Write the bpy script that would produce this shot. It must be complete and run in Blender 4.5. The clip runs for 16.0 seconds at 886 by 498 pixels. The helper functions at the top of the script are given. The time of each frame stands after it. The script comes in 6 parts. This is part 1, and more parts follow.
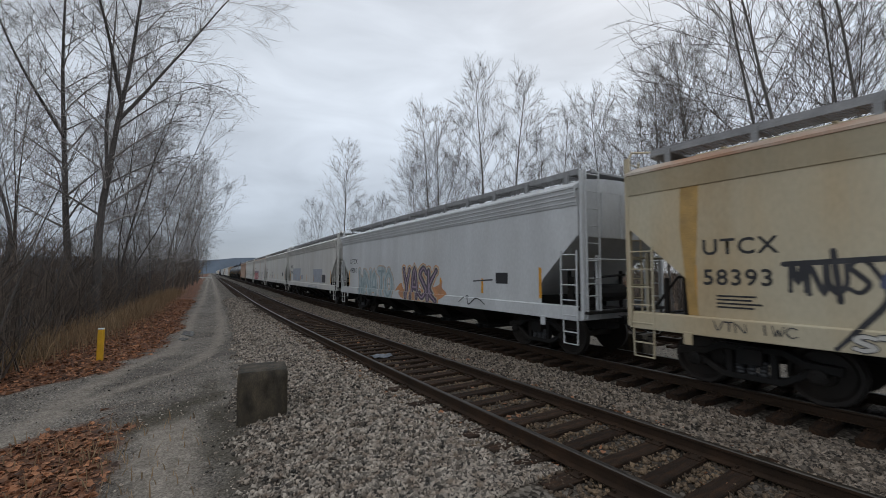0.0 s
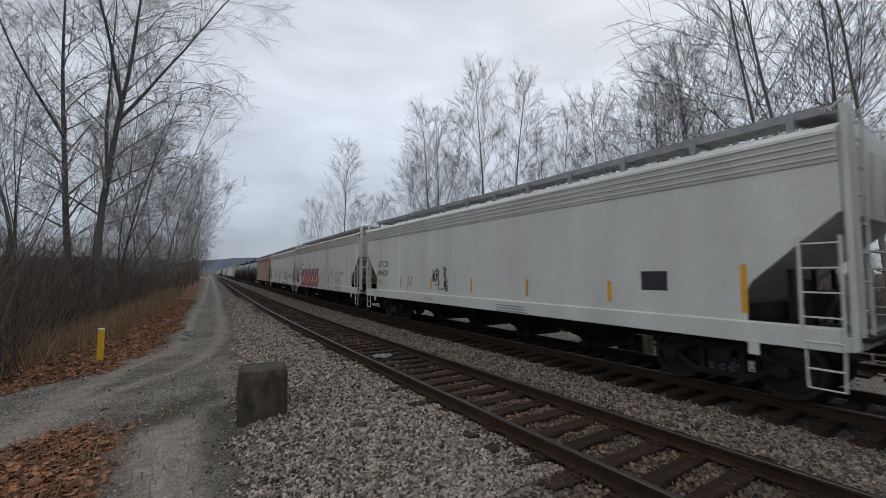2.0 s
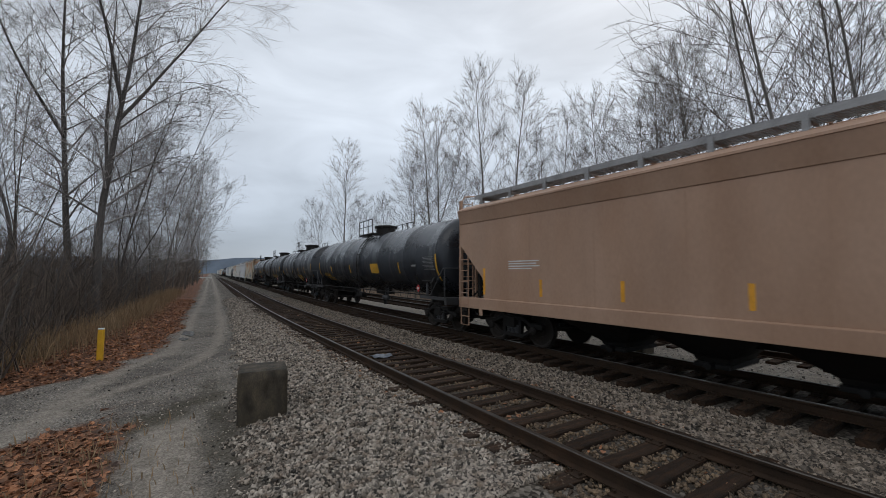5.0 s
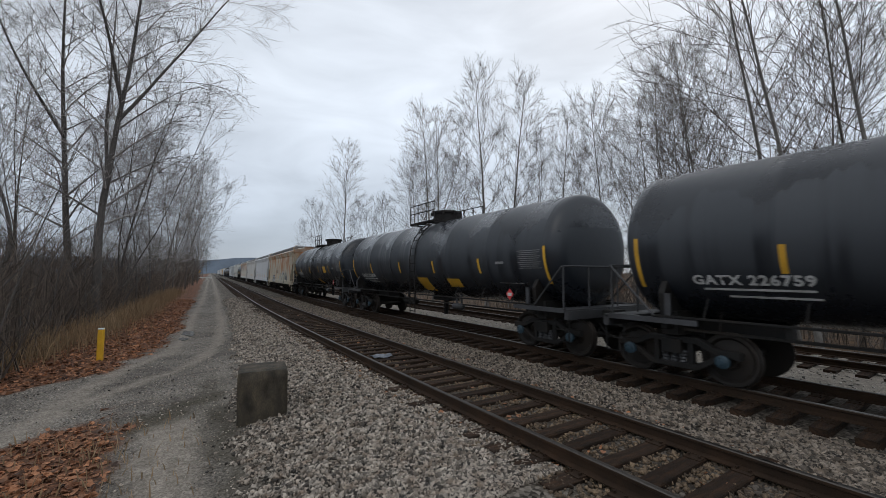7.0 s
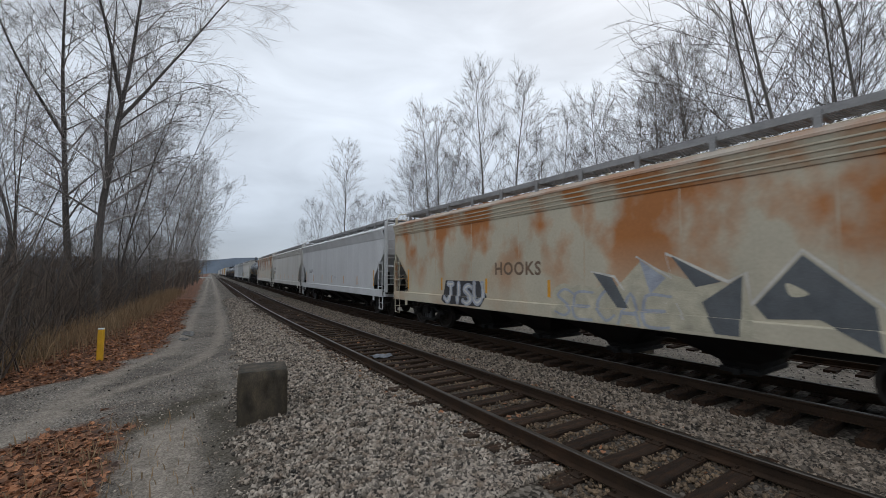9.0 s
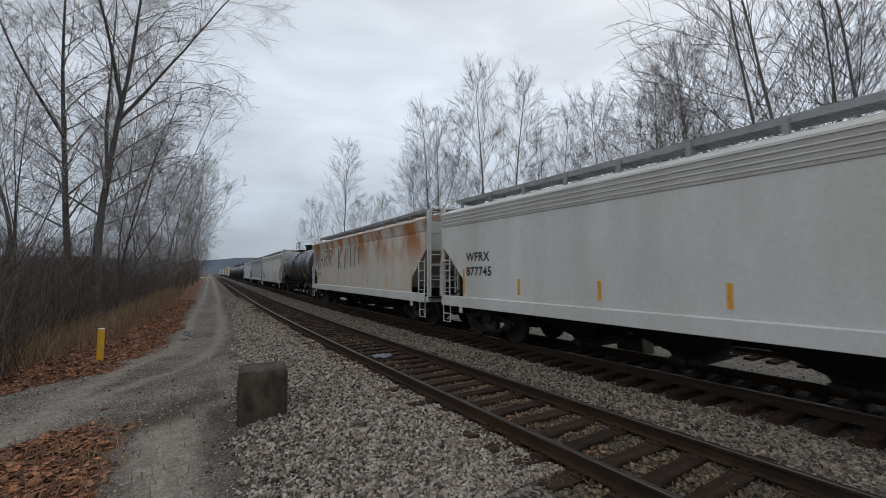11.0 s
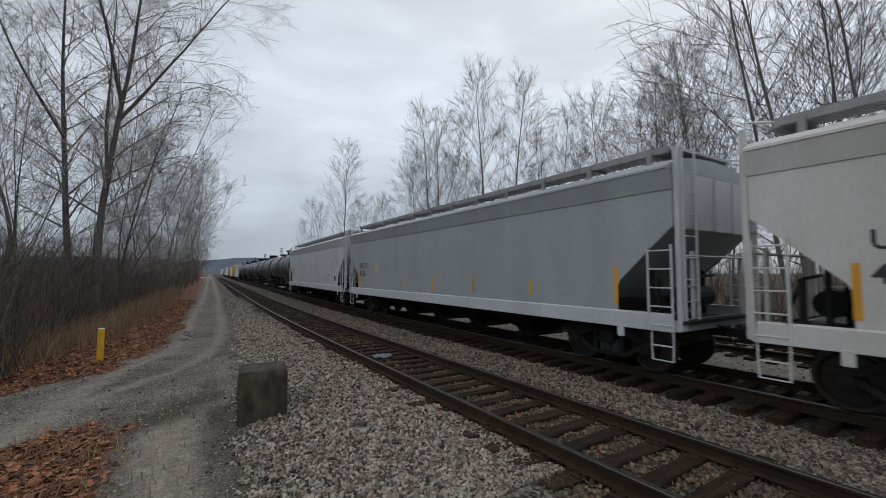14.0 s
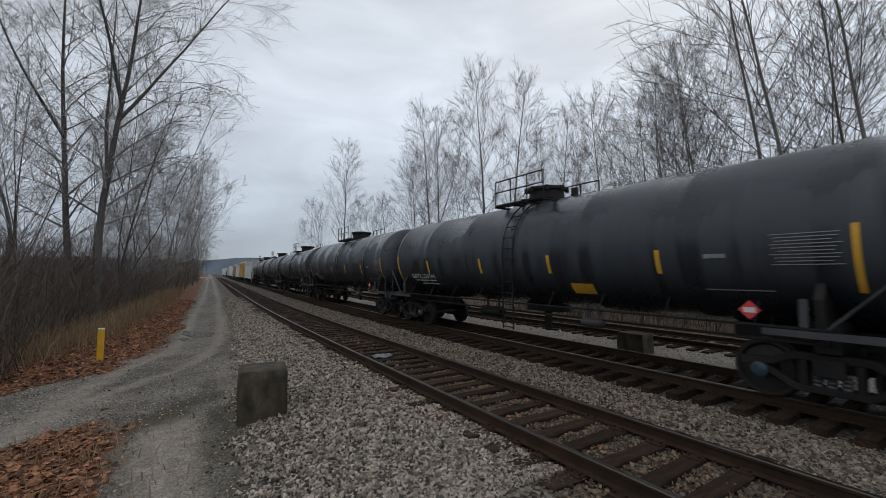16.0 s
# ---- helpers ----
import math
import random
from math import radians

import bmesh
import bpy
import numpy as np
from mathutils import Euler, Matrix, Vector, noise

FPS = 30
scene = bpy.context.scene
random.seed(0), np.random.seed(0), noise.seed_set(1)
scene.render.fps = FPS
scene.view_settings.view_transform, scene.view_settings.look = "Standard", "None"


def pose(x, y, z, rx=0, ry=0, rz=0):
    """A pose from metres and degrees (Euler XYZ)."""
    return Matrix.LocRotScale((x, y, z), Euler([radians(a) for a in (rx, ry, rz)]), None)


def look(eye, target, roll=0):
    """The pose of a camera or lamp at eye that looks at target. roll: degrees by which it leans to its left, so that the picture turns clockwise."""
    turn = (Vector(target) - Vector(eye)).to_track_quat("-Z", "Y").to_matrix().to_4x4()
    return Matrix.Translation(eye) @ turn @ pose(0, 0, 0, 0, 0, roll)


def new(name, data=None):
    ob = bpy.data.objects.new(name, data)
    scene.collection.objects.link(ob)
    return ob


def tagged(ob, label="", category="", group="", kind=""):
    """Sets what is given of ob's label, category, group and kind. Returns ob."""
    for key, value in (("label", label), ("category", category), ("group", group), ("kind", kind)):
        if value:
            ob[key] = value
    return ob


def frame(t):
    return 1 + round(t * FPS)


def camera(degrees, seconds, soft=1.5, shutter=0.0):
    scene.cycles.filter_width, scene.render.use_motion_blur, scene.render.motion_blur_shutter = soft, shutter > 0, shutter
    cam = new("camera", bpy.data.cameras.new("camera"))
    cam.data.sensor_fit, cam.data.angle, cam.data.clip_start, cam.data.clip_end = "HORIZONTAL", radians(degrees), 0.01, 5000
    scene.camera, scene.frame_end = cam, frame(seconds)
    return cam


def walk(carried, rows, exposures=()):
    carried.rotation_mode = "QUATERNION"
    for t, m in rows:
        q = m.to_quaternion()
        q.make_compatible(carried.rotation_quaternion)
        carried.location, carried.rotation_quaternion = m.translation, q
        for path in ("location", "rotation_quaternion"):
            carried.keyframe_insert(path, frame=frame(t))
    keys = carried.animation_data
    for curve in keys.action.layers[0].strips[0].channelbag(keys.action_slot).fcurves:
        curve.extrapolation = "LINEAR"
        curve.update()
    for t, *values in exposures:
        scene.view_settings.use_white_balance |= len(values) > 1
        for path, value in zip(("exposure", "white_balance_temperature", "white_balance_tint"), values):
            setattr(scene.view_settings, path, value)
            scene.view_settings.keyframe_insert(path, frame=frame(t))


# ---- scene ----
EYE = (0.0, 0.0, 1.994)
YAW, PITCH = radians(33.36), radians(3.353)
AIM = (math.sin(YAW) * math.cos(PITCH), math.cos(YAW) * math.cos(PITCH), EYE[2] + math.sin(PITCH))
cam = camera(94.8, 16.0, soft=0.55, shutter=0.075)
walk(cam, [(0.0, look(EYE, AIM)), (16.0, look(EYE, AIM))], exposures=[(0.0, 0.0), (4.4, 0.0), (6.2, 0.16), (9.2, 0.16), (11.3, 0.02), (12.6, 0.02), (13.4, 0.07), (14.2, 0.0), (16.0, 0.0)])

# ---------------------------------------------------------------- light
world = bpy.data.worlds.new("overcast")
scene.world = world
world.use_nodes = True


def link(tree, a, b):
    tree.links.new(a, b)


def build_world():
    t = world.node_tree
    t.nodes.clear()
    out = t.nodes.new("ShaderNodeOutputWorld")
    bg = t.nodes.new("ShaderNodeBackground")
    co = t.nodes.new("ShaderNodeTexCoord")
    sky = t.nodes.new("ShaderNodeTexSky")
    sky.sky_type, sky.sun_disc = "NISHITA", False
    sky.sun_elevation, sky.sun_rotation = radians(40), radians(60)
    sep = t.nodes.new("ShaderNodeSeparateXYZ")
    link(t, co.outputs["Generated"], sep.inputs[0])
    ramp = t.nodes.new("ShaderNodeValToRGB")
    el = ramp.color_ramp.elements
    el[0].position, el[0].color = 0.0, (0.40, 0.46, 0.54, 1)
    el[1].position, el[1].color = 0.75, (0.74, 0.78, 0.84, 1)
    for pos, col in ((0.06, (0.43, 0.49, 0.58, 1)), (0.16, (0.58, 0.645, 0.735, 1)), (0.40, (0.79, 0.855, 0.94, 1))):
        e = el.new(pos)
        e.color = col
    link(t, sep.outputs["Z"], ramp.inputs[0])
    mp = t.nodes.new("ShaderNodeMapping")
    mp.inputs["Scale"].default_value = (1.6, 1.6, 5.5)
    link(t, co.outputs["Generated"], mp.inputs[0])
    nz = t.nodes.new("ShaderNodeTexNoise")
    nz.inputs["Scale"].default_value, nz.inputs["Detail"].default_value = 1.7, 5
    nz.inputs["Distortion"].default_value = 0.4
    link(t, mp.outputs[0], nz.inputs["Vector"])
    cl = t.nodes.new("ShaderNodeMapRange")
    cl.inputs[1].default_value, cl.inputs[2].default_value = 0.3, 0.7
    cl.inputs[3].default_value, cl.inputs[4].default_value = 0.85, 1.16
    link(t, nz.outputs["Fac"], cl.inputs[0])
    mul = t.nodes.new("ShaderNodeMix")
    mul.data_type, mul.blend_type = "RGBA", "MULTIPLY"
    mul.inputs[0].default_value = 1
    link(t, ramp.outputs[0], mul.inputs[6])
    link(t, cl.outputs[0], mul.inputs[7])
    mix = t.nodes.new("ShaderNodeMix")
    mix.data_type, mix.blend_type = "RGBA", "ADD"
    mix.inputs[0].default_value = 0.012
    link(t, mul.outputs[2], mix.inputs[6])
    link(t, sky.outputs[0], mix.inputs[7])
    link(t, mix.outputs[2], bg.inputs[0])
    bg.inputs[1].default_value = 0.86
    link(t, bg.outputs[0], out.inputs[0])


build_world()
sun = new("sun", bpy.data.lights.new("sun", "SUN"))
sun.data.energy, sun.data.angle, sun.data.color = 0.25, radians(40), (1.0, 0.97, 0.93)
sun.matrix_world = look((-20, -14, 30), (0, 0, 0))

# ---------------------------------------------------------------- track plan
NEAR_C, TRAIN_C, FAR_C = 4.57, 9.03, 13.6     # centre lines beside the camera
GAUGE = 1.435


def bend(y):
    """Sideways shift of the line: a gentle curve, then straight on."""
    a = min(max(y - 1.5, 0.0), 32.0)
    return 0.001 * a * a + 0.064 * max(y - 33.5, 0.0)


def slope_at(y):
    return 0.002 * min(max(y - 1.5, 0.0), 32.0)


def bend_np(y):
    a = np.clip(y - 1.5, 0, 32)
    return 0.001 * a * a + 0.064 * np.clip(y - 33.5, 0, None)


# ---------------------------------------------------------------- materials
def material(name, base, rough=0.8, metal=0.0, var=0.25, scale=6.0, fine=60.0, bump=0.2, second=None, amount=0.5,
             second_scale=1.5, coat=0.0, stretch=(1, 1, 1), per_object=0.0, islands=0.0, sharp=0.12, bias=0.55, spec=0.5, dist=0.01, high=None):
    m = bpy.data.materials.new(name)
    m.use_nodes = True
    t = m.node_tree
    b = t.nodes["Principled BSDF"]
    co = t.nodes.new("ShaderNodeTexCoord")
    mp = t.nodes.new("ShaderNodeMapping")
    mp.inputs["Scale"].default_value = stretch
    link(t, co.outputs["Object"], mp.inputs[0])

    def tex(sc, detail=6):
        n = t.nodes.new("ShaderNodeTexNoise")
        n.inputs["Scale"].default_value, n.inputs["Detail"].default_value = sc, detail
        link(t, mp.outputs[0], n.inputs["Vector"])
        return n

    def rng(src, a, bb, c, d):
        n = t.nodes.new("ShaderNodeMapRange")
        for i, v in enumerate((a, bb, c, d)):
            n.inputs[i + 1].default_value = v
        link(t, src, n.inputs[0])
        return n.outputs[0]

    n1, n2 = tex(scale), tex(fine, 3)
    col = t.nodes.new("ShaderNodeMix")
    col.data_type = "RGBA"
    col.inputs[6].default_value = (*base, 1)
    col.inputs[7].default_value = (*(second or [c * 0.6 for c in base]), 1)
    n3 = tex(second_scale, 8)
    patch = rng(n3.outputs["Fac"], bias - sharp, bias + sharp, 0, amount)
    if high:
        sep = t.nodes.new("ShaderNodeSeparateXYZ")
        link(t, co.outputs["Object"], sep.inputs[0])
        lowered = t.nodes.new("ShaderNodeMath")
        lowered.operation = "MULTIPLY"
        link(t, patch, lowered.inputs[0])
        link(t, rng(sep.outputs["Z"], high[0], high[1], high[2], 1), lowered.inputs[1])
        patch = lowered.outputs[0]
    link(t, patch, col.inputs[0])
    mul = t.nodes.new("ShaderNodeMix")
    mul.data_type, mul.blend_type = "RGBA", "MULTIPLY"
    mul.inputs[0].default_value = 1
    link(t, col.outputs[2], mul.inputs[6])
    link(t, rng(n1.outputs["Fac"], 0.25, 0.75, 1 - var, 1 + var * 0.5), mul.inputs[7])
    mu2 = t.nodes.new("ShaderNodeMix")
    mu2.data_type, mu2.blend_type = "RGBA", "MULTIPLY"
    mu2.inputs[0].default_value = 1
    link(t, mul.outputs[2], mu2.inputs[6])
    link(t, rng(n2.outputs["Fac"], 0.25, 0.75, 1 - var * 0.7, 1 + var * 0.4), mu2.inputs[7])
    last = mu2.outputs[2]
    for node, key, amount in (("ShaderNodeObjectInfo", "Random", per_object), ("ShaderNodeNewGeometry", "Random Per Island", islands)):
        if amount:
            o = t.nodes.new(node)
            mx = t.nodes.new("ShaderNodeMix")
            mx.data_type, mx.blend_type = "RGBA", "MULTIPLY"
            mx.inputs[0].default_value = 1
            link(t, last, mx.inputs[6])
            link(t, rng(o.outputs[key], 0, 1, 1 - amount, 1 + amount), mx.inputs[7])
            last = mx.outputs[2]
    link(t, last, b.inputs["Base Color"])
    link(t, rng(n1.outputs["Fac"], 0.3, 0.7, max(rough - 0.1, 0.02), min(rough + 0.1, 1)), b.inputs["Roughness"])
    b.inputs["Metallic"].default_value = metal
    b.inputs["Coat Weight"].default_value = coat
    b.inputs["Specular IOR Level"].default_value = spec
    if bump:
        bp = t.nodes.new("ShaderNodeBump")
        bp.inputs["Strength"].default_value, bp.inputs["Distance"].default_value = bump, dist
        link(t, n2.outputs["Fac"], bp.inputs["Height"])
        link(t, bp.outputs[0], b.inputs["Normal"])
    return m


M_RAILTOP = material("worn_rail_head", (0.10, 0.09, 0.08), 0.42, 1.0, 0.2, 3, 80, 0.05)
M_RAIL = material("rusty_rail", (0.034, 0.021, 0.013), 0.85, 0.0, 0.4, 5, 70, 0.4, (0.055, 0.03, 0.017), 0.6, spec=0.2)
M_TIE = material("creosoted_tie", (0.032, 0.021, 0.014), 0.9, 0, 0.5, 4, 60, 0.9, (0.07, 0.038, 0.022), 0.8, 2.0, spec=0.2, stretch=(1, 6, 6), per_object=0.25)
M_STONE = material("ballast_stone", (0.295, 0.256, 0.212), 0.9, 0, 0.3, 20, 120, 0.3, (0.14, 0.10, 0.07), 0.8, 6.0, islands=0.95)
# brown-grey stone between the tracks, darkened in colour for shade beside the train
M_STONE_MID = material("shaded_brown_grey_stone", (0.205, 0.170, 0.135), 0.9, 0, 0.3, 20, 120, 0.3, (0.115, 0.085, 0.06), 0.8, 6.0, islands=0.9)
M_STONE_RUST = material("rusty_ballast_stone", (0.17, 0.118, 0.072), 0.9, 0, 0.35, 18, 120, 0.3, (0.07, 0.05, 0.036), 0.7, 3.0, islands=0.6)
M_CONCRETE = material("weathered_concrete", (0.125, 0.098, 0.065), 0.92, 0, 0.5, 9, 60, 0.9, (0.022, 0.018, 0.011), 0.95, 5.0, stretch=(1, 1, 0.55), bias=0.43, sharp=0.2)
M_YELLOW = material("yellow_post_paint", (0.75, 0.42, 0.02), 0.55, 0, 0.12, 4, 50, 0.1, (0.45, 0.25, 0.03), 0.4, 8)
M_BLACK_STEEL = material("grimy_black_steel", (0.013, 0.0125, 0.012), 0.65, 0.0, 0.35, 3, 40, 0.2, (0.028, 0.021, 0.016), 0.5, spec=0.25)
M_SOOT = material("sooty_grey_steel", (0.055, 0.056, 0.060), 0.55, 0.0, 0.3, 4, 40, 0.2, (0.03, 0.028, 0.026), 0.6, spec=0.4)
M_WHEEL = material("wheel_steel", (0.024, 0.020, 0.017), 0.6, 0.3, 0.3, 6, 50, 0.15, (0.04, 0.028, 0.02), 0.5)
M_BEARING = material("blue_bearing_cap", (0.03, 0.062, 0.085), 0.5, 0, 0.2, 8, 50, 0.1)
M_BARK = material("grey_bark", (0.19, 0.178, 0.165), 0.9, 0, 0.35, 2, 25, 0.5, (0.20, 0.19, 0.175), 0.6, 1.2, stretch=(1, 1, 0.3))
# bark and twigs by the lane: colours lightened to paint in haze
M_BARK_DARK = material("dark_bark", (0.125, 0.112, 0.102), 0.92, 0, 0.35, 2, 25, 0.5, (0.04, 0.035, 0.03), 0.6, 1.2, stretch=(1, 1, 0.3))
M_TWIG_HAZE = material("hazed_twigs", (0.30, 0.275, 0.26), 0.9, 0, 0.3, 1.2, 20, 0.2, (0.17, 0.145, 0.13), 0.5, islands=0.4)
M_SCRUB = material("brown_scrub", (0.125, 0.098, 0.078), 0.9, 0, 0.3, 1.2, 20, 0.2, (0.115, 0.08, 0.058), 0.6, 0.7, islands=0.75)
M_TWIG = material("brown_twigs", (0.105, 0.09, 0.078), 0.9, 0, 0.3, 1.2, 20, 0.2, (0.14, 0.105, 0.08), 0.5)
M_LEAF = material("dead_oak_leaf", (0.30, 0.135, 0.065), 0.8, 0, 0.25, 3, 60, 0.2, (0.12, 0.055, 0.032), 0.7, 2.0, islands=0.8)
M_STRAW = material("dry_grass", (0.28, 0.195, 0.11), 0.85, 0, 0.2, 2, 30, 0.1, (0.22, 0.125, 0.06), 0.8, 0.8, islands=0.35)
M_GREEN = material("dull_cedar_green", (0.05, 0.06, 0.03), 0.9, 0, 0.3, 2, 20, 0.3, islands=0.3)
M_DARK_PAINT = material("black_lettering", (0.02, 0.02, 0.022), 0.6, 0, 0.2, 4, 40, 0.0)
M_WHITE_PAINT = material("white_lettering", (0.62, 0.62, 0.60), 0.6, 0, 0.2, 4, 40, 0.0)
M_GOLD_PAINT = material("yellow_lettering", (0.66, 0.36, 0.03), 0.6, 0, 0.2, 4, 40, 0.0)
M_ORANGE = material("orange_reflector", (0.72, 0.33, 0.02), 0.5, 0, 0.2, 5, 40, 0.0)
M_RED = material("red_placard", (0.60, 0.05, 0.05), 0.5, 0, 0.15, 5, 40, 0.0)
M_FADED = material("faded_small_print", (0.30, 0.30, 0.30), 0.6, 0, 0.3, 14, 40, 0.0)
M_GALV = material("galvanised_steel", (0.30, 0.30, 0.30), 0.5, 0.4, 0.25, 5, 40, 0.1)


# ---------------------------------------------------------------- mesh helpers
class Shape:
    """Collects corners and faces of one mesh."""

    def __init__(self):
        self.v, self.f = [], []

    def box(self, c, s):
        n = len(self.v)
        for i in range(8):
            self.v.append(tuple(c[k] + s[k] * (0.5 if i >> k & 1 else -0.5) for k in range(3)))
        self.f += [tuple(n + j for j in q) for q in ((0, 2, 3, 1), (4, 5, 7, 6), (0, 1, 5, 4), (2, 6, 7, 3), (0, 4, 6, 2), (1, 3, 7, 5))]
        return self

    def prism(self, outline, axis, a, b):
        """Outline (two coordinates) pushed along an axis (0, 1, 2) from a to b."""
        n, k = len(self.v), len(outline)
        for w in (a, b):
            for p in outline:
                q = list(p)
                q.insert(axis, w)
                self.v.append(tuple(q))
        self.f.append(tuple(range(n, n + k)))
        self.f.append(tuple(range(n + 2 * k - 1, n + k - 1, -1)))
        for i in range(k):
            j = (i + 1) % k
            self.f.append((n + i, n + k + i, n + k + j, n + j))
        return self

    def tube(self, pts, r, sides=6, r2=None):
        n = len(self.v)
        pts = [Vector(p) for p in pts]
        for i, p in enumerate(pts):
            d = (pts[min(i + 1, len(pts) - 1)] - pts[max(i - 1, 0)]).normalized()
            a = d.cross(Vector((0, 0, 1)) if abs(d.z) < 0.9 else Vector((1, 0, 0))).normalized()
            b = d.cross(a)
            rr = r if r2 is None else r + (r2 - r) * i / (len(pts) - 1)
            for k in range(sides):
                w = 2 * math.pi * k / sides
                self.v.append(tuple(p + (a * math.cos(w) + b * math.sin(w)) * rr))
        for i in range(len(pts) - 1):
            for k in range(sides):
                j = (k + 1) % sides
                q = n + i * sides
                self.f.append((q + k, q + j, q + sides + j, q + sides + k))
        self.f.append(tuple(n + sides - 1 - k for k in range(sides)))
        self.f.append(tuple(n + (len(pts) - 1) * sides + k for k in range(sides)))
        return self

    def lathe(self, prof, axis=1, sides=24, c=(0, 0, 0)):
        """Profile rows (along the axis, radius) turned about the axis through c."""
        n = len(self.v)
        u, w = [(1, 2), (2, 0), (0, 1)][axis]
        for a, r in prof:
            for k in range(sides):
                g = 2 * math.pi * k / sides
                p = list(c)
                p[axis] += a
                p[u] += r * math.cos(g)
                p[w] += r * math.sin(g)
                self.v.append(tuple(p))
        for i in range(len(prof) - 1):
            for k in range(sides):
                j = (k + 1) % sides
                q = n + i * sides
                self.f.append((q + k, q + j, q + sides + j, q + sides + k))
        self.f.append(tuple(n + sides - 1 - k for k in range(sides)))
        self.f.append(tuple(n + (len(prof) - 1) * sides + k for k in range(sides)))
        return self

    def mesh(self, name, bevel=0.0, smooth=False):
        me = bpy.data.meshes.new(name)
        me.from_pydata(self.v, [], self.f)
        bm = bmesh.new()
        bm.from_mesh(me)
        bmesh.ops.recalc_face_normals(bm, faces=bm.faces)
        if bevel:
            bmesh.ops.bevel(bm, geom=[e for e in bm.edges if e.is_manifold and e.calc_face_angle(0) > 0.5], offset=bevel, segments=1, affect="EDGES")
        bm.to_mesh(me)
        bm.free()
        if smooth:
            me.shade_smooth()
            me.set_sharp_from_angle(angle=radians(35))
        me.materials.append(None)
        return me


STORE = {}


def stored(key, make):
    if key not in STORE:
        STORE[key] = make()
    return STORE[key]


def part(name, me, mat, parent=None, label="", at=None):
    """Links a mesh as one object, with its own material, under a thing or a part."""
    ob = new(name, me)
    if not me.materials:
        me.materials.append(None)
    ob.material_slots[0].link = "OBJECT"
    ob.material_slots[0].material = mat
    if parent is not None:
        ob.parent = parent
    if at is not None:
        ob.matrix_basis = at
    return tagged(ob, label) if label else ob


def raw_mesh(name, v, f, mat=None):
    me = bpy.data.meshes.new(name)
    me.from_pydata(v, [], f)
    if mat:
        me.materials.append(mat)
    return me


# ---------------------------------------------------------------- ground
def zone_noise(x, y, s, seed):
    """Cheap smooth noise on arrays, about -1 to 1."""
    out = np.zeros_like(x)
    rs = np.random.RandomState(seed)
    for k in range(7):
        a, p, w = rs.uniform(0, 6.28), rs.uniform(0, 6.28), s * (1 + 0.55 * k)
        out += np.sin((x * math.cos(a) + y * math.sin(a)) * w + p + 1.7 * np.sin((y * math.cos(a) - x * math.sin(a)) * w * 0.7 + p)) / (1 + 0.4 * k)
    return out / 2.6


def ground_height(l, y):
    z = np.interp(l, [-400, -40, -12, -6, -3, -1.2, 0.2, 0.9, 2.6, 3.1, 3.6, 3.95, 5.2, 5.5, 5.9, 6.3, 7.2, 7.6, 10.2, 10.8, 15.6, 19.5, 25, 60, 400],
                  [-3, -2.4, -1.5, -0.75, -0.42, -0.46, -0.5, -0.5, -0.24, -0.205, -0.21, -0.24, -0.24, -0.22, -0.215, -0.235, -0.275, -0.31, -0.27, -0.24, -0.24, -0.8, -1.2, -1.0, -1.0])
    flat = (np.abs(l) < 60) & (y < 90)
    return z + flat * (0.018 * zone_noise(l, y, 1.6, 3) + 0.012 * zone_noise(l, y, 5.0, 4))


def zones(l, y):
    """Weights of ballast, dead leaves and bare wheel tracks."""
    n = zone_noise(l, y, 2.2, 7) * 0.28 + zone_noise(l, y, 7, 8) * 0.2
    edge = np.interp(y, [3, 5, 6.4, 9.3, 12.8, 18.8, 26, 43, 300], [0.6, 0.75, 0.85, 1.08, 1.45, 1.84, 2.06, 2.25, 2.6])
    ballast = np.clip((l - edge + n * 0.6) / 0.35 + 0.5, 0, 1)
    verge = np.interp(y, [-20, 6, 11.4, 12.2, 12.8, 14.1, 17, 23.5, 48, 200], [-30, -5.6, -2.82, -2.45, -1.75, -1.19, -0.57, -0.1, -0.05, -0.9])
    leaf_a = np.clip((verge - l + n) / 0.3 + 0.5, 0, 1)
    rim = np.interp(y, [5, 6.7, 7.5, 8.9], [-0.58, -0.68, -0.55, -0.62])
    top = np.interp(l, [-6, -1.92, -1.64, -1.18, -0.64], [3.5, 7.9, 8.5, 9.1, 8.95])
    leaf_b = np.clip((rim - l + n * 0.6) / 0.2 + 0.5, 0, 1) * np.clip((top - y + n * 2) / 0.5 + 0.5, 0, 1)
    leaf = np.maximum(leaf_a, leaf_b)
    rut_a = np.interp(y, [6, 9, 12.9, 14.4, 15.7, 19.4, 25.8, 42.7, 300], [-3.2, -2.02, -1.27, -0.68, -0.14, 0.16, 0.29, 0.57, 0.7])
    rut_b = np.interp(y, [8, 9.8, 11.3, 12, 12.4, 14.2, 16.6, 22.5, 38, 300], [-2.2, -1.6, -0.9, -0.5, -0.05, 0.61, 1.16, 1.55, 1.79, 1.95])
    d = np.minimum(np.abs(l - rut_a), np.abs(l - rut_b))
    pull = np.clip(1.35 - np.abs(l + 0.06) / 0.42, 0, 1) * np.clip((8.9 - y) / 0.8, 0, 1)
    tracks = np.maximum(np.clip(1.05 - d / 0.30 + 1.2 * n, 0, 0.85), np.clip(pull * 1.2 + n * 0.8, 0, 1)) * (1 - leaf)
    return ballast, leaf, tracks


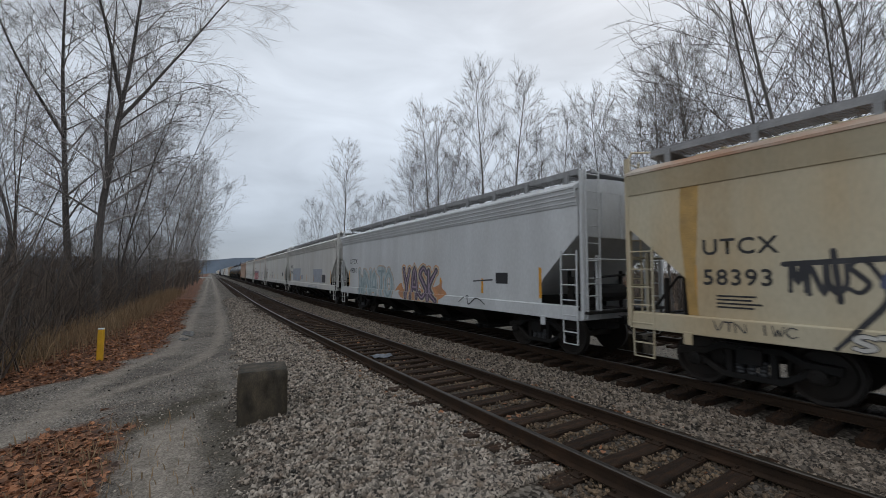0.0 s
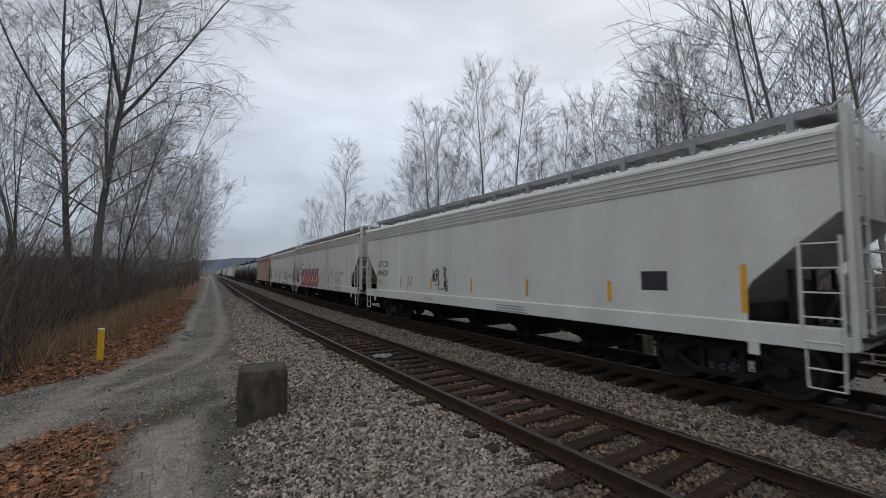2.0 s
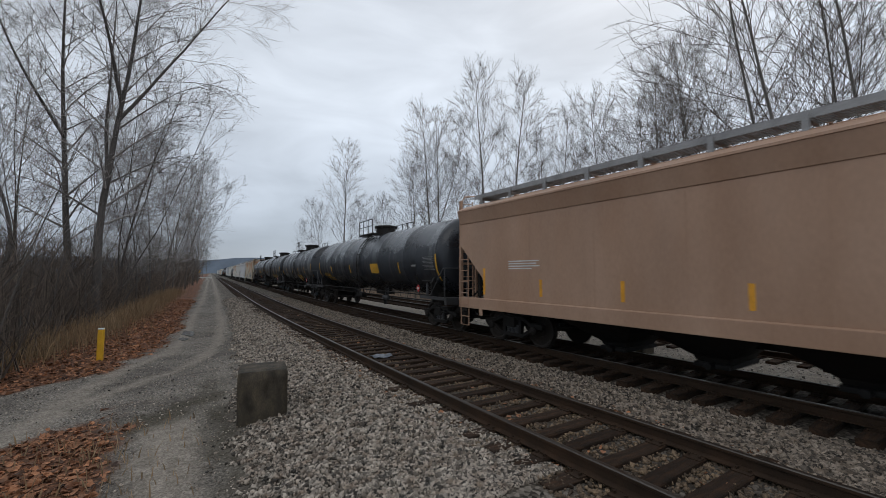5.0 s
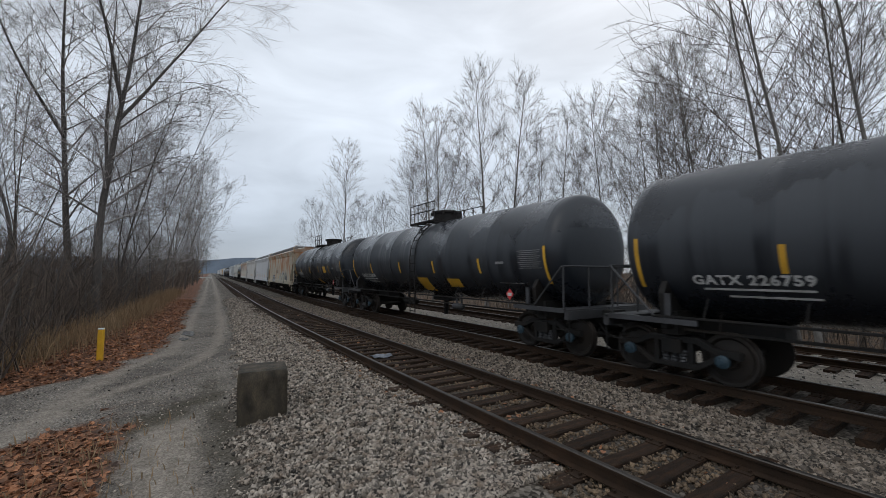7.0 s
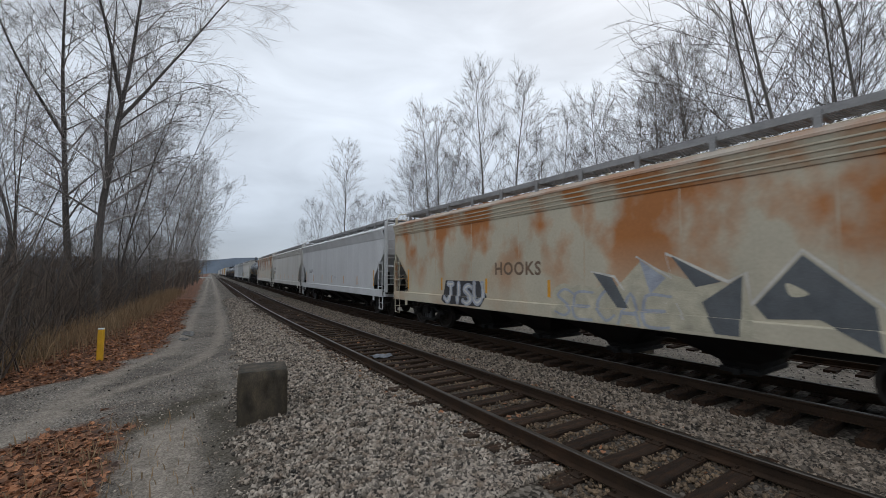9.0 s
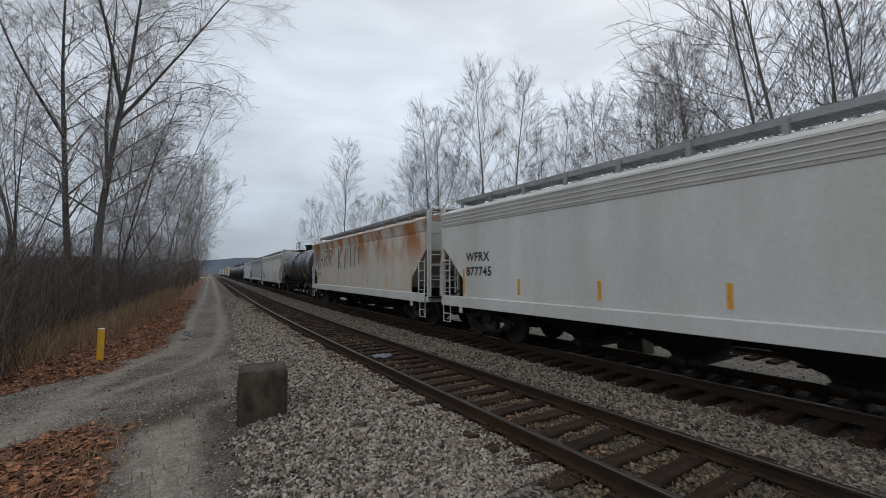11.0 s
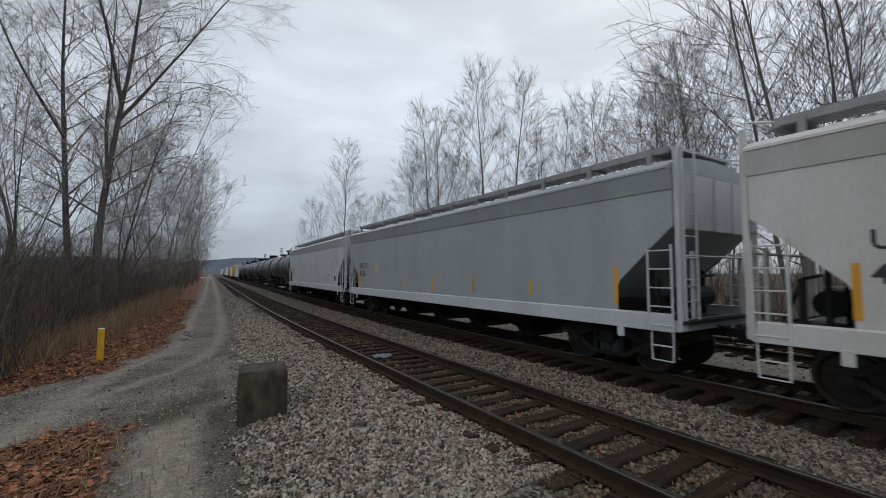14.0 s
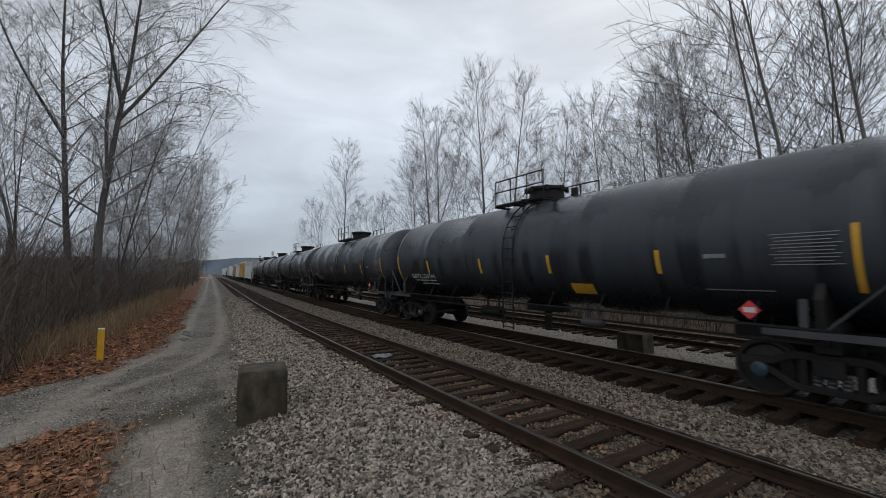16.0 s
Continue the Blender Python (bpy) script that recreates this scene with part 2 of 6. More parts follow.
def moss_weight(l, y):
    """Damp olive-brown grit beside the ballast and across the mouth of the pull-off."""
    n = zone_noise(l, y, 3.0, 51) * 0.4 + zone_noise(l, y, 9, 52) * 0.35
    strip = 0.8 * np.clip(1.15 - np.abs(l - 0.68) / 0.30 + 1.5 * n, 0, 1) * np.clip((12.0 - y) / 2.0, 0, 1)
    mouth = np.clip(1.2 - np.abs(y - 8.9 - 1.1 * l) / 0.7 + n * 1.5, 0, 1) * np.clip((l + 0.8) / 0.3, 0, 1) * np.clip((1.0 - l) / 0.3, 0, 1)
    return np.clip(np.maximum(strip, mouth), 0, 0.9)


def ground_material():
    m = bpy.data.materials.new("ground_of_gravel_and_leaves")
    m.use_nodes = True
    t = m.node_tree
    b = t.nodes["Principled BSDF"]
    co = t.nodes.new("ShaderNodeTexCoord")

    def noise_tex(sc, det=6):
        n = t.nodes.new("ShaderNodeTexNoise")
        n.inputs["Scale"].default_value, n.inputs["Detail"].default_value = sc, det
        link(t, co.outputs["Object"], n.inputs["Vector"])
        return n.outputs["Fac"]

    def cells(sc):
        n = t.nodes.new("ShaderNodeTexVoronoi")
        n.inputs["Scale"].default_value = sc
        link(t, co.outputs["Object"], n.inputs["Vector"])
        return n

    def ramp(src, *stops):
        n = t.nodes.new("ShaderNodeValToRGB")
        el = n.color_ramp.elements
        el[0].position, el[0].color = stops[0][0], (*stops[0][1], 1)
        el[1].position, el[1].color = stops[-1][0], (*stops[-1][1], 1)
        for p, c in stops[1:-1]:
            el.new(p).color = (*c, 1)
        link(t, src, n.inputs[0])
        return n.outputs[0]

    def mix(fac, a, c, kind="MIX"):
        n = t.nodes.new("ShaderNodeMix")
        n.data_type, n.blend_type = "RGBA", kind
        if isinstance(fac, float):
            n.inputs[0].default_value = fac
        else:
            link(t, fac, n.inputs[0])
        link(t, a, n.inputs[6])
        link(t, c, n.inputs[7])
        return n.outputs[2]

    def attr(k):
        n = t.nodes.new("ShaderNodeAttribute")
        n.attribute_name = k
        return n.outputs["Fac"]

    stones, pebbles, leaves = cells(22), cells(48), cells(16)
    road = ramp(noise_tex(30, 8), (0.3, (0.10, 0.092, 0.082)), (0.5, (0.20, 0.185, 0.165)), (0.72, (0.34, 0.315, 0.285)))
    road = mix(0.85, road, ramp(pebbles.outputs["Color"], (0.2, (0.35, 0.34, 0.33)), (0.8, (1.25, 1.22, 1.18))), "MULTIPLY")
    road = mix(0.75, road, ramp(noise_tex(0.9, 6), (0.38, (0.5, 0.48, 0.46)), (0.65, (1.15, 1.14, 1.12))), "MULTIPLY")
    bare = mix(0.8, ramp(noise_tex(6, 9), (0.3, (0.20, 0.175, 0.145)), (0.7, (0.32, 0.285, 0.24))), ramp(pebbles.outputs["Color"], (0.2, (0.6, 0.59, 0.58)), (0.8, (1.2, 1.19, 1.17))), "MULTIPLY")
    # ballast bed coloured extra dark, to paint shade into the gaps between stones
    ball = ramp(stones.outputs["Color"], (0.1, (0.02, 0.017, 0.013)), (0.5, (0.085, 0.072, 0.058)), (0.9, (0.24, 0.21, 0.178)))
    ball = mix(0.7, ball, ramp(noise_tex(1.2, 4), (0.35, (0.7, 0.68, 0.66)), (0.65, (1.1, 1.1, 1.08))), "MULTIPLY")
    leaf = ramp(leaves.outputs["Color"], (0.15, (0.05, 0.026, 0.016)), (0.5, (0.13, 0.058, 0.032)), (0.85, (0.21, 0.10, 0.055)))
    wood = ramp(noise_tex(1.4, 8), (0.3, (0.05, 0.038, 0.026)), (0.7, (0.15, 0.09, 0.05)))
    leaf = mix(attr("wood"), leaf, wood)
    c = mix(attr("tracks"), road, bare)
    c = mix(attr("moss"), c, ramp(noise_tex(26, 8), (0.3, (0.022, 0.019, 0.012)), (0.5, (0.055, 0.048, 0.032)), (0.75, (0.13, 0.112, 0.085))))
    c = mix(attr("leaf"), c, leaf)
    c = mix(attr("ballast"), c, ball)
    # oily ballast, its dark colour also standing for the shade under the train
    c = mix(attr("grease_shade"), c, ramp(noise_tex(9, 8), (0.3, (0.022, 0.018, 0.014)), (0.7, (0.06, 0.048, 0.038))))
    link(t, c, b.inputs["Base Color"])
    b.inputs["Roughness"].default_value = 0.92
    b.inputs["Specular IOR Level"].default_value = 0.25
    bp = t.nodes.new("ShaderNodeBump")
    bp.inputs["Strength"].default_value, bp.inputs["Distance"].default_value = 0.7, 0.03
    link(t, stones.outputs["Distance"], bp.inputs["Height"])
    bp2 = t.nodes.new("ShaderNodeBump")
    bp2.inputs["Strength"].default_value, bp2.inputs["Distance"].default_value = 0.5, 0.012
    link(t, noise_tex(70, 3), bp2.inputs["Height"])
    link(t, bp.outputs[0], bp2.inputs["Normal"])
    link(t, bp2.outputs[0], b.inputs["Normal"])
    return m


def build_ground():
    ls = np.concatenate([[-2500, -700, -250, -100, -50, -30, -20, -14, -11, -9], np.arange(-8, 3.3, 0.13), np.arange(3.4, 18, 0.4), [19, 21, 24, 30, 45, 80, 200, 700, 2500]])
    ys = np.concatenate([[-400, -100, -40, -15, -6, -2, 0, 1.5], np.arange(2.5, 30, 0.16), np.arange(30, 80, 0.8), np.arange(80, 300, 8), [330, 400, 500, 700, 1000, 1600, 2600, 4200]])
    l, y = np.meshgrid(ls, ys)
    z = ground_height(l, y)
    v = np.stack([l + bend_np(y), y, z], -1).reshape(-1, 3)
    nx, ny = len(ls), len(ys)
    i = (np.arange(ny - 1)[:, None] * nx + np.arange(nx - 1)).ravel()
    f = np.stack([i, i + 1, i + nx + 1, i + nx], 1)
    me = raw_mesh("ground", v.tolist(), f.tolist(), ground_material())
    ballast, leaf, tracks = zones(l, y)
    wood = np.clip((-4.5 - l + 0.8 * zone_noise(l, y, 1.0, 21)) / 1.5, 0, 1) + np.clip((l - 19.0) / 1.2, 0, 1)
    ballast = ballast * np.clip((10.6 - l) / 0.5, 0, 1)
    tracks = np.maximum(tracks, np.clip((l - 10.4) / 0.4, 0, 1))
    leaf = np.maximum(leaf, np.clip((l - 19) / 1.0, 0, 1))
    # grease between the rails, strongest under the train where shade is painted in
    grease_shade = np.clip(1.35 - np.abs(l - TRAIN_C) / 0.95 + 0.25 * zone_noise(l, y, 3, 31), 0, 0.9) + 0.55 * np.clip(1.3 - np.abs(l - NEAR_C) / 0.8 + 0.3 * zone_noise(l, y, 3, 32), 0, 1)
    grease_shade = np.clip(grease_shade, 0, 0.9)
    for k, w in (("ballast", ballast), ("leaf", leaf), ("tracks", tracks), ("wood", np.clip(wood, 0, 1)), ("grease_shade", grease_shade), ("moss", moss_weight(l, y))):
        me.attributes.new(k, "FLOAT", "POINT").data.foreach_set("value", w.ravel().astype(np.float32))
    me.shade_smooth()
    tagged(new("ground", me), "gravel track, grey ballast and leaf-strewn verges", "ground", kind="structure")


build_ground()


# ---------------------------------------------------------------- railway tracks
def along(l, y, z):
    return (l + bend(y), y, z)


RAIL_Y = [-60, -30, -10, 0, 1.5] + [4 + 2.5 * i for i in range(13)] + [40, 60, 120, 300, 700, 1500]


def rail_mesh(l, outline):
    s = Shape()
    k = len(outline)
    for y in RAIL_Y:
        for a, z in outline:
            s.v.append(along(l + a, y, z))
    for i in range(len(RAIL_Y) - 1):
        for j in range(k):
            q, jj = i * k, (j + 1) % k
            s.f.append((q + j, q + jj, q + k + jj, q + k + j))
    return s.mesh("rail")


RAIL_BODY = [(-0.036, -0.012), (-0.036, -0.04), (-0.011, -0.055), (-0.011, -0.14), (-0.072, -0.158), (-0.072, -0.172), (0.072, -0.172), (0.072, -0.158), (0.011, -0.14), (0.011, -0.055), (0.036, -0.04), (0.036, -0.012)]
RAIL_HEAD = [(-0.034, -0.0115), (-0.026, 0.0), (0.026, 0.0), (0.034, -0.0115)]


def tie_mesh(seed):
    rs = random.Random(seed)
    s = Shape()
    w, hgt, ln = 0.225, 0.17, 2.6
    outline = [(-w / 2, -hgt), (w / 2, -hgt), (w / 2 - 0.004, -0.012), (w / 2 - 0.014, 0), (-w / 2 + 0.014, 0), (-w / 2 + 0.004, -0.012)]
    cuts = [-ln / 2, -0.9, -0.3, 0.35, 0.95, ln / 2]
    n = len(outline)
    for c in cuts:
        for a, z in outline:
            s.v.append((c + rs.uniform(-0.012, 0.012), a + rs.uniform(-0.007, 0.007), z + rs.uniform(-0.006, 0.004)))
    for i in range(len(cuts) - 1):
        for j in range(n):
            q, jj = i * n, (j + 1) % n
            s.f.append((q + j, q + jj, q + n + jj, q + n + j))
    s.f.append(tuple(range(n)))
    s.f.append(tuple(len(s.v) - 1 - k for k in range(n)))
    return s.mesh("tie")


def plate_mesh():
    s = Shape().box((0, 0, 0.006), (0.34, 0.19, 0.014))
    for dx in (-0.1, 0.1):
        for dy in (-0.06, 0.06):
            s.box((dx, dy, 0.022), (0.035, 0.022, 0.035))
    return s.mesh("tie_plate")


def build_track(name, centre, label, first, last, plates, reach=0.0):
    tr = tagged(new(name), label, "railway track", kind="structure")
    for side in (-1, 1):
        l = centre + side * GAUGE / 2 + side * 0.036
        r = part("rail", rail_mesh(l, RAIL_BODY), M_RAIL, tr, "rust-brown steel rail")
        part("rail_head", rail_mesh(l, RAIL_HEAD), M_RAILTOP, r, "polished running surface")
    rs = random.Random(name)
    y, n = first, 0
    far = Shape()
    while y < 210:
        yy = y + rs.uniform(-0.03, 0.03)
        turn = rs.uniform(-1.5, 1.5)
        if y < last:
            m = pose(centre - reach + rs.uniform(-0.05, 0.05) + bend(yy), yy, -0.176 + rs.uniform(-0.006, 0.002), 0, rs.uniform(-0.3, 0.3), turn - math.degrees(slope_at(yy)))
            tie = part("tie", stored(("tie", n % 5), lambda: tie_mesh(n % 5)), M_TIE, tr, at=m)
            if y < plates:
                for side in (-1, 1):
                    part("tie_plate", stored("plate", plate_mesh), M_RAIL, tie, at=pose(side * (GAUGE / 2 + 0.036), 0, 0))
        else:
            far.box((centre + bend(yy), yy, -0.25), (2.6, 0.22, 0.15))
        y += 0.5
        n += 1
    tagged(part("far_ties", far.mesh("far_ties"), M_TIE, tr), "dark wooden ties in the distance", kind="stuff")


build_track("track_near", NEAR_C, "empty railway track on creosoted wooden ties", -1.0, 50, 22)
build_track("track_train", TRAIN_C, "railway track under the passing freight train", -3.0, 45, 14, 0.15)
build_track("track_far", FAR_C, "disused siding with rusty rails and ballast", -6.0, 20, 0)


# ---------------------------------------------------------------- ballast stones
def stone_field(name, label, mat, pts, size, seed):
    """Many little angular stones in one mesh."""
    rs = np.random.RandomState(seed)
    n = len(pts)
    base = np.array([(-1, -1, -0.7), (1, -0.9, -0.8), (0.9, 1, -0.7), (-1, 0.9, -0.8), (-0.65, -0.6, 0.7), (0.7, -0.55, 0.55), (0.55, 0.7, 0.8), (-0.6, 0.6, 0.6)], float) * 0.5
    v = base[None] * (1 + rs.uniform(-0.35, 0.35, (n, 8, 3)))
    v *= (size * (0.45 + 0.95 * rs.uniform(0, 1, n) ** 1.4))[:, None, None] * np.stack([rs.uniform(0.7, 1.25, n), rs.uniform(0.6, 1.1, n), rs.uniform(0.5, 0.95, n)], 1)[:, None]
    q = rs.normal(size=(n, 4))
    q[:, 1:3] *= 0.8
    q /= np.linalg.norm(q, axis=1)[:, None]
    w, x, y, z = q.T
    rot = np.stack([1 - 2 * (y * y + z * z), 2 * (x * y - z * w), 2 * (x * z + y * w), 2 * (x * y + z * w), 1 - 2 * (x * x + z * z), 2 * (y * z - x * w), 2 * (x * z - y * w), 2 * (y * z + x * w), 1 - 2 * (x * x + y * y)], 1).reshape(n, 3, 3)
    v = np.einsum("nij,nkj->nki", rot, v) + pts[:, None]
    face = np.array([(0, 3, 2, 1), (4, 5, 6, 7), (0, 1, 5, 4), (1, 2, 6, 5), (2, 3, 7, 6), (3, 0, 4, 7)])
    f = (np.arange(n)[:, None, None] * 8 + face[None]).reshape(-1, 4)
    me = bpy.data.meshes.new(name)
    me.vertices.add(n * 8)
    me.vertices.foreach_set("co", v.ravel())
    me.loops.add(len(f) * 4)
    me.loops.foreach_set("vertex_index", f.ravel())
    me.polygons.add(len(f))
    me.polygons.foreach_set("loop_start", np.arange(len(f)) * 4)
    me.update(calc_edges=True)
    me.materials.append(mat)
    return tagged(new(name, me), label, "gravel", kind="stuff")


def scatter(count, l0, l1, y0, y1, lift, seed, power=1.6, keep=None):
    """Places on the ground, thinning with distance."""
    rs = np.random.RandomState(seed)
    y = y0 + (y1 - y0) * rs.uniform(0, 1, count) ** power
    l = rs.uniform(l0, l1, count)
    if keep is not None:
        ok = keep(l, y, rs)
        l, y = l[ok], y[ok]
    return np.stack([l + bend_np(y), y, ground_height(l, y) + lift], 1)


def on_ballast(l, y, rs):
    return zones(l, y)[0] > rs.uniform(0.25, 1.0, len(l))


stone_field("ballast_stones", "loose grey crushed-stone ballast beside the track", M_STONE, scatter(80000, 0.3, 3.7, 3.2, 40, 0.014, 1, 2.4, on_ballast), 0.049, 11)
stone_field("ballast_stones", "loose grey crushed-stone ballast between two tracks", M_STONE_MID, scatter(44000, 5.5, 7.7, 0.5, 40, 0.014, 2, 2.2), 0.050, 12)
stone_field("ballast_stones", "rust-stained ballast between the rails", M_STONE_RUST, scatter(16000, 3.2, 5.9, 1.5, 26, 0.012, 3, 1.6), 0.046, 13)
stone_field("ballast_stones", "pale grey gravel beyond the passing train", material("pale_gravel_stone", (0.36, 0.335, 0.30), 0.9, 0, 0.3, 20, 120, 0.3, (0.22, 0.19, 0.155), 0.7, 6.0, islands=0.6), scatter(9000, 10.2, 18, -3, 20, 0.004, 4, 1.3), 0.045, 14)
stone_field("road_pebbles", "fine gravel strewn over the dirt lane", M_STONE, scatter(20000, -7, 2.0, 4.5, 28, 0.004, 5, 1.5, lambda l, y, rs: (zones(l, y)[1] < 0.4) & (zones(l, y)[2] < rs.uniform(0, 0.9, len(l)))), 0.026, 15)


def leaf_litter(name, label, pts, size, seed):
    rs = np.random.RandomState(seed)
    n = len(pts)
    base = np.array([(-1, 0, 0.05), (-0.35, -0.75, 0.12), (0.4, -0.7, 0.2), (1, 0, 0.0), (0.35, 0.8, 0.2), (-0.4, 0.7, 0.1), (0, 0, -0.12)]) * 0.5
    v = base[None] * (1 + rs.uniform(-0.45, 0.45, (n, 7, 3))) * (size * rs.uniform(0.6, 1.4, n))[:, None, None]
    a, tilt = rs.uniform(0, 6.28, n), rs.normal(0, 0.6, n)
    ca, sa, ct, st = np.cos(a), np.sin(a), np.cos(tilt), np.sin(tilt)
    x, y, z = v[..., 0], v[..., 1] * ct[:, None] - v[..., 2] * st[:, None], v[..., 1] * st[:, None] + v[..., 2] * ct[:, None]
    v = np.stack([x * ca[:, None] - y * sa[:, None], x * sa[:, None] + y * ca[:, None], z], -1) + pts[:, None]
    face = np.array([(0, 1, 6), (1, 2, 6), (2, 3, 6), (3, 4, 6), (4, 5, 6), (5, 0, 6)])
    f = (np.arange(n)[:, None, None] * 7 + face[None]).reshape(-1, 3)
    me = raw_mesh(name, v.reshape(-1, 3).tolist(), f.tolist(), M_LEAF)
    return tagged(new(name, me), label, "leaves", kind="stuff")


def on_leaves(l, y, rs):
    return zones(l, y)[1] > rs.uniform(0.3, 1.0, len(l))


leaf_litter("leaf_litter", "brown dead oak leaves lying along the verge", scatter(42000, -6, 0.2, 4.5, 45, 0.012, 31, 1.8, on_leaves), 0.078, 41)
leaf_litter("leaf_litter", "scattered dead leaves between the rails", scatter(500, 3.2, 6.2, 2, 22, 0.03, 32, 1.5), 0.07, 42)


# ---------------------------------------------------------------- the freight train
SPEED = 19.5          # metres a second, towards the camera
SPINNERS = []         # wheelsets that turn
CARS = []             # (car, place of its middle along the line at the start)


def truck_frame_mesh():
    """Cast side frame with open windows either side of the springs."""
    s = Shape()
    s.prism([(-1.12, 0.50), (-1.12, 0.64), (-0.72, 0.66), (-0.45, 0.80), (0.45, 0.80), (0.72, 0.66), (1.12, 0.64), (1.12, 0.50), (0.68, 0.56), (0.42, 0.69), (-0.42, 0.69), (-0.68, 0.56)], 0, -0.07, 0.07)
    s.prism([(-0.98, 0.56), (-0.42, 0.22), (0.42, 0.22), (0.98, 0.56), (0.80, 0.56), (0.38, 0.32), (-0.38, 0.32), (-0.80, 0.56)], 0, -0.065, 0.065)
    for y in (-0.31, 0.31):
        s.box((0, y, 0.5), (0.13, 0.10, 0.4))
    return s.mesh("side_frame", 0.012)


def spring_mesh():
    coils = [(0.31 + 0.03 * k, 0.06 + 0.015 * (k % 2)) for k in range(9)]
    return Shape().lathe(coils, 2, 10).mesh("spring")


def truck_bolster_mesh():
    s = Shape().box((0, 0, 0.62), (2.3, 0.36, 0.26)).box((0, 0, 0.8), (0.7, 0.5, 0.14))
    return s.mesh("bolster", 0.01)


def wheelset_mesh():
    s = Shape()
    for d in (-1, 1):
        x = d * 0.76
        prof = [(-0.07 * d, 0.20), (-0.065 * d, 0.40), (-0.06 * d, 0.482), (-0.03 * d, 0.478), (-0.028 * d, 0.457), (0.062 * d, 0.452), (0.062 * d, 0.395), (0.0, 0.35), (0.02 * d, 0.17), (0.09 * d, 0.15), (0.09 * d, 0.09)]
        s.lathe(prof, 0, 28, (x, 0, 0))
    s.lathe([(-1.06, 0.07), (1.06, 0.07)], 0, 12)
    return s.mesh("wheelset", 0, True)


def cap_mesh():
    s = Shape()
    s.lathe([(0.0, 0.115), (0.06, 0.115), (0.075, 0.085), (0.085, 0.03)], 0, 16, (1.06, 0, 0))
    for k in range(3):
        a = 2.1 * k
        s.box((1.145, 0.06 * math.cos(a), 0.06 * math.sin(a)), (0.02, 0.03, 0.03))
    return s.mesh("bearing_caps")


def add_truck(car, y, cap):
    t = part("truck", stored("bolster", truck_bolster_mesh), M_BLACK_STEEL, car, "grimy cast-steel truck", pose(0, y, 0))
    for x in (-1.0, 1.0):
        part("side_frame", stored("frame", truck_frame_mesh), M_BLACK_STEEL, t, at=pose(x, 0, 0))
        for y_spring in (-0.16, 0.0, 0.16):
            part("spring", stored("spring", spring_mesh), M_SOOT, t, at=pose(x, y_spring, 0))
    for d in (-0.85, 0.85):
        w = part("wheelset", stored("wheelset", wheelset_mesh), M_WHEEL, t, "steel wheels on their axle", pose(0, d, 0.457))
        SPINNERS.append((w, d))
        for turn in (0, 180):
            part("bearing_cap", stored("caps", cap_mesh), cap, t, at=pose(0, d, 0.457, 0, 0, turn))


def coupler_mesh():
    s = Shape().box((0, 0.0, 0.86), (0.16, 0.85, 0.16)).box((0, 0.45, 0.86), (0.3, 0.28, 0.3)).box((0.1, 0.6, 0.86), (0.12, 0.2, 0.28))
    s.tube([(0.3, 0.1, 0.85), (0.34, 0.4, 0.55), (0.28, 0.62, 0.5)], 0.022)
    s.tube([(0.3, -0.1, 1.0), (-0.9, -0.02, 0.78), (-1.4, 0.0, 0.76)], 0.016)
    return s.mesh("coupler", 0.01)


def ladder_mesh(width, z0, z1, step, axis=1):
    """Rungs and two rails in the plane of the side (axis 1) or of the end (axis 0)."""
    s = Shape()
    n = int((z1 - z0) / step)
    for d in (-width / 2, width / 2):
        p = [0, 0, z0]
        p[axis] = d
        q = list(p)
        q[2] = z1
        s.tube([p, q], 0.022, 5)
    for i in range(n + 1):
        z = z0 + 0.1 + i * (z1 - z0 - 0.2) / n
        p, q = [0, 0, z], [0, 0, z]
        p[axis], q[axis] = -width / 2, width / 2
        s.tube([p, q], 0.014, 5)
    return s.mesh("ladder")


def step_mesh():
    s = Shape()
    s.tube([(0, -0.2, 0.98), (0, -0.19, 0.42), (0, 0.19, 0.42), (0, 0.2, 0.98)], 0.02, 5)
    s.tube([(0, -0.19, 0.68), (0, 0.19, 0.68)], 0.016, 5)
    return s.mesh("sill_step")


SIDE = 1.57


def hopper_side_mesh(a):
    """One side sheet, cut back at the ends."""
    s = Shape()
    cut = [(-a + 1.13, 1.22), (-a + 1.12, 1.74), (-a + 1.06, 1.86), (-a + 0.14, 2.72), (-a + 0.05, 2.80), (-a, 2.82)]
    side = cut + [(-a, 3.50), (a, 3.50)] + [(-y, z) for y, z in reversed(cut)]
    s.prism(side, 0, -SIDE, -SIDE + 0.012)
    return s.mesh("side_panel")


def bead_mesh(a):
    return Shape().box((-SIDE - 0.012, 0, 0), (0.03, 2 * a - 0.02, 0.035)).mesh("eave_bead", 0.008)


def seam_mesh():
    """A weld seam or post line down the side sheet."""
    return Shape().box((-SIDE - 0.001, 0, 2.4), (0.004, 0.02, 2.28)).mesh("weld_seam")


def eave_mesh(a):
    """Sheet that flares outward from the side to the roof's edge."""
    return Shape().prism([(-SIDE, 3.50), (-SIDE - 0.02, 3.505), (-SIDE - 0.115, 3.87), (-SIDE - 0.05, 3.87), (-SIDE + 0.03, 3.50)], 1, -a, a).mesh("eave")


def hopper_roof_mesh(a):
    s = Shape()
    half = [(-SIDE - 0.11, 3.87), (-SIDE - 0.13, 3.875), (-SIDE - 0.125, 3.92), (-SIDE + 0.02, 3.99), (-1.34, 4.08), (-1.1, 4.13), (-0.6, 4.19)]
    s.prism(half + [(0, 4.22)] + [(-x, z) for x, z in reversed(half)], 1, -a, a)
    return s.mesh("roof")


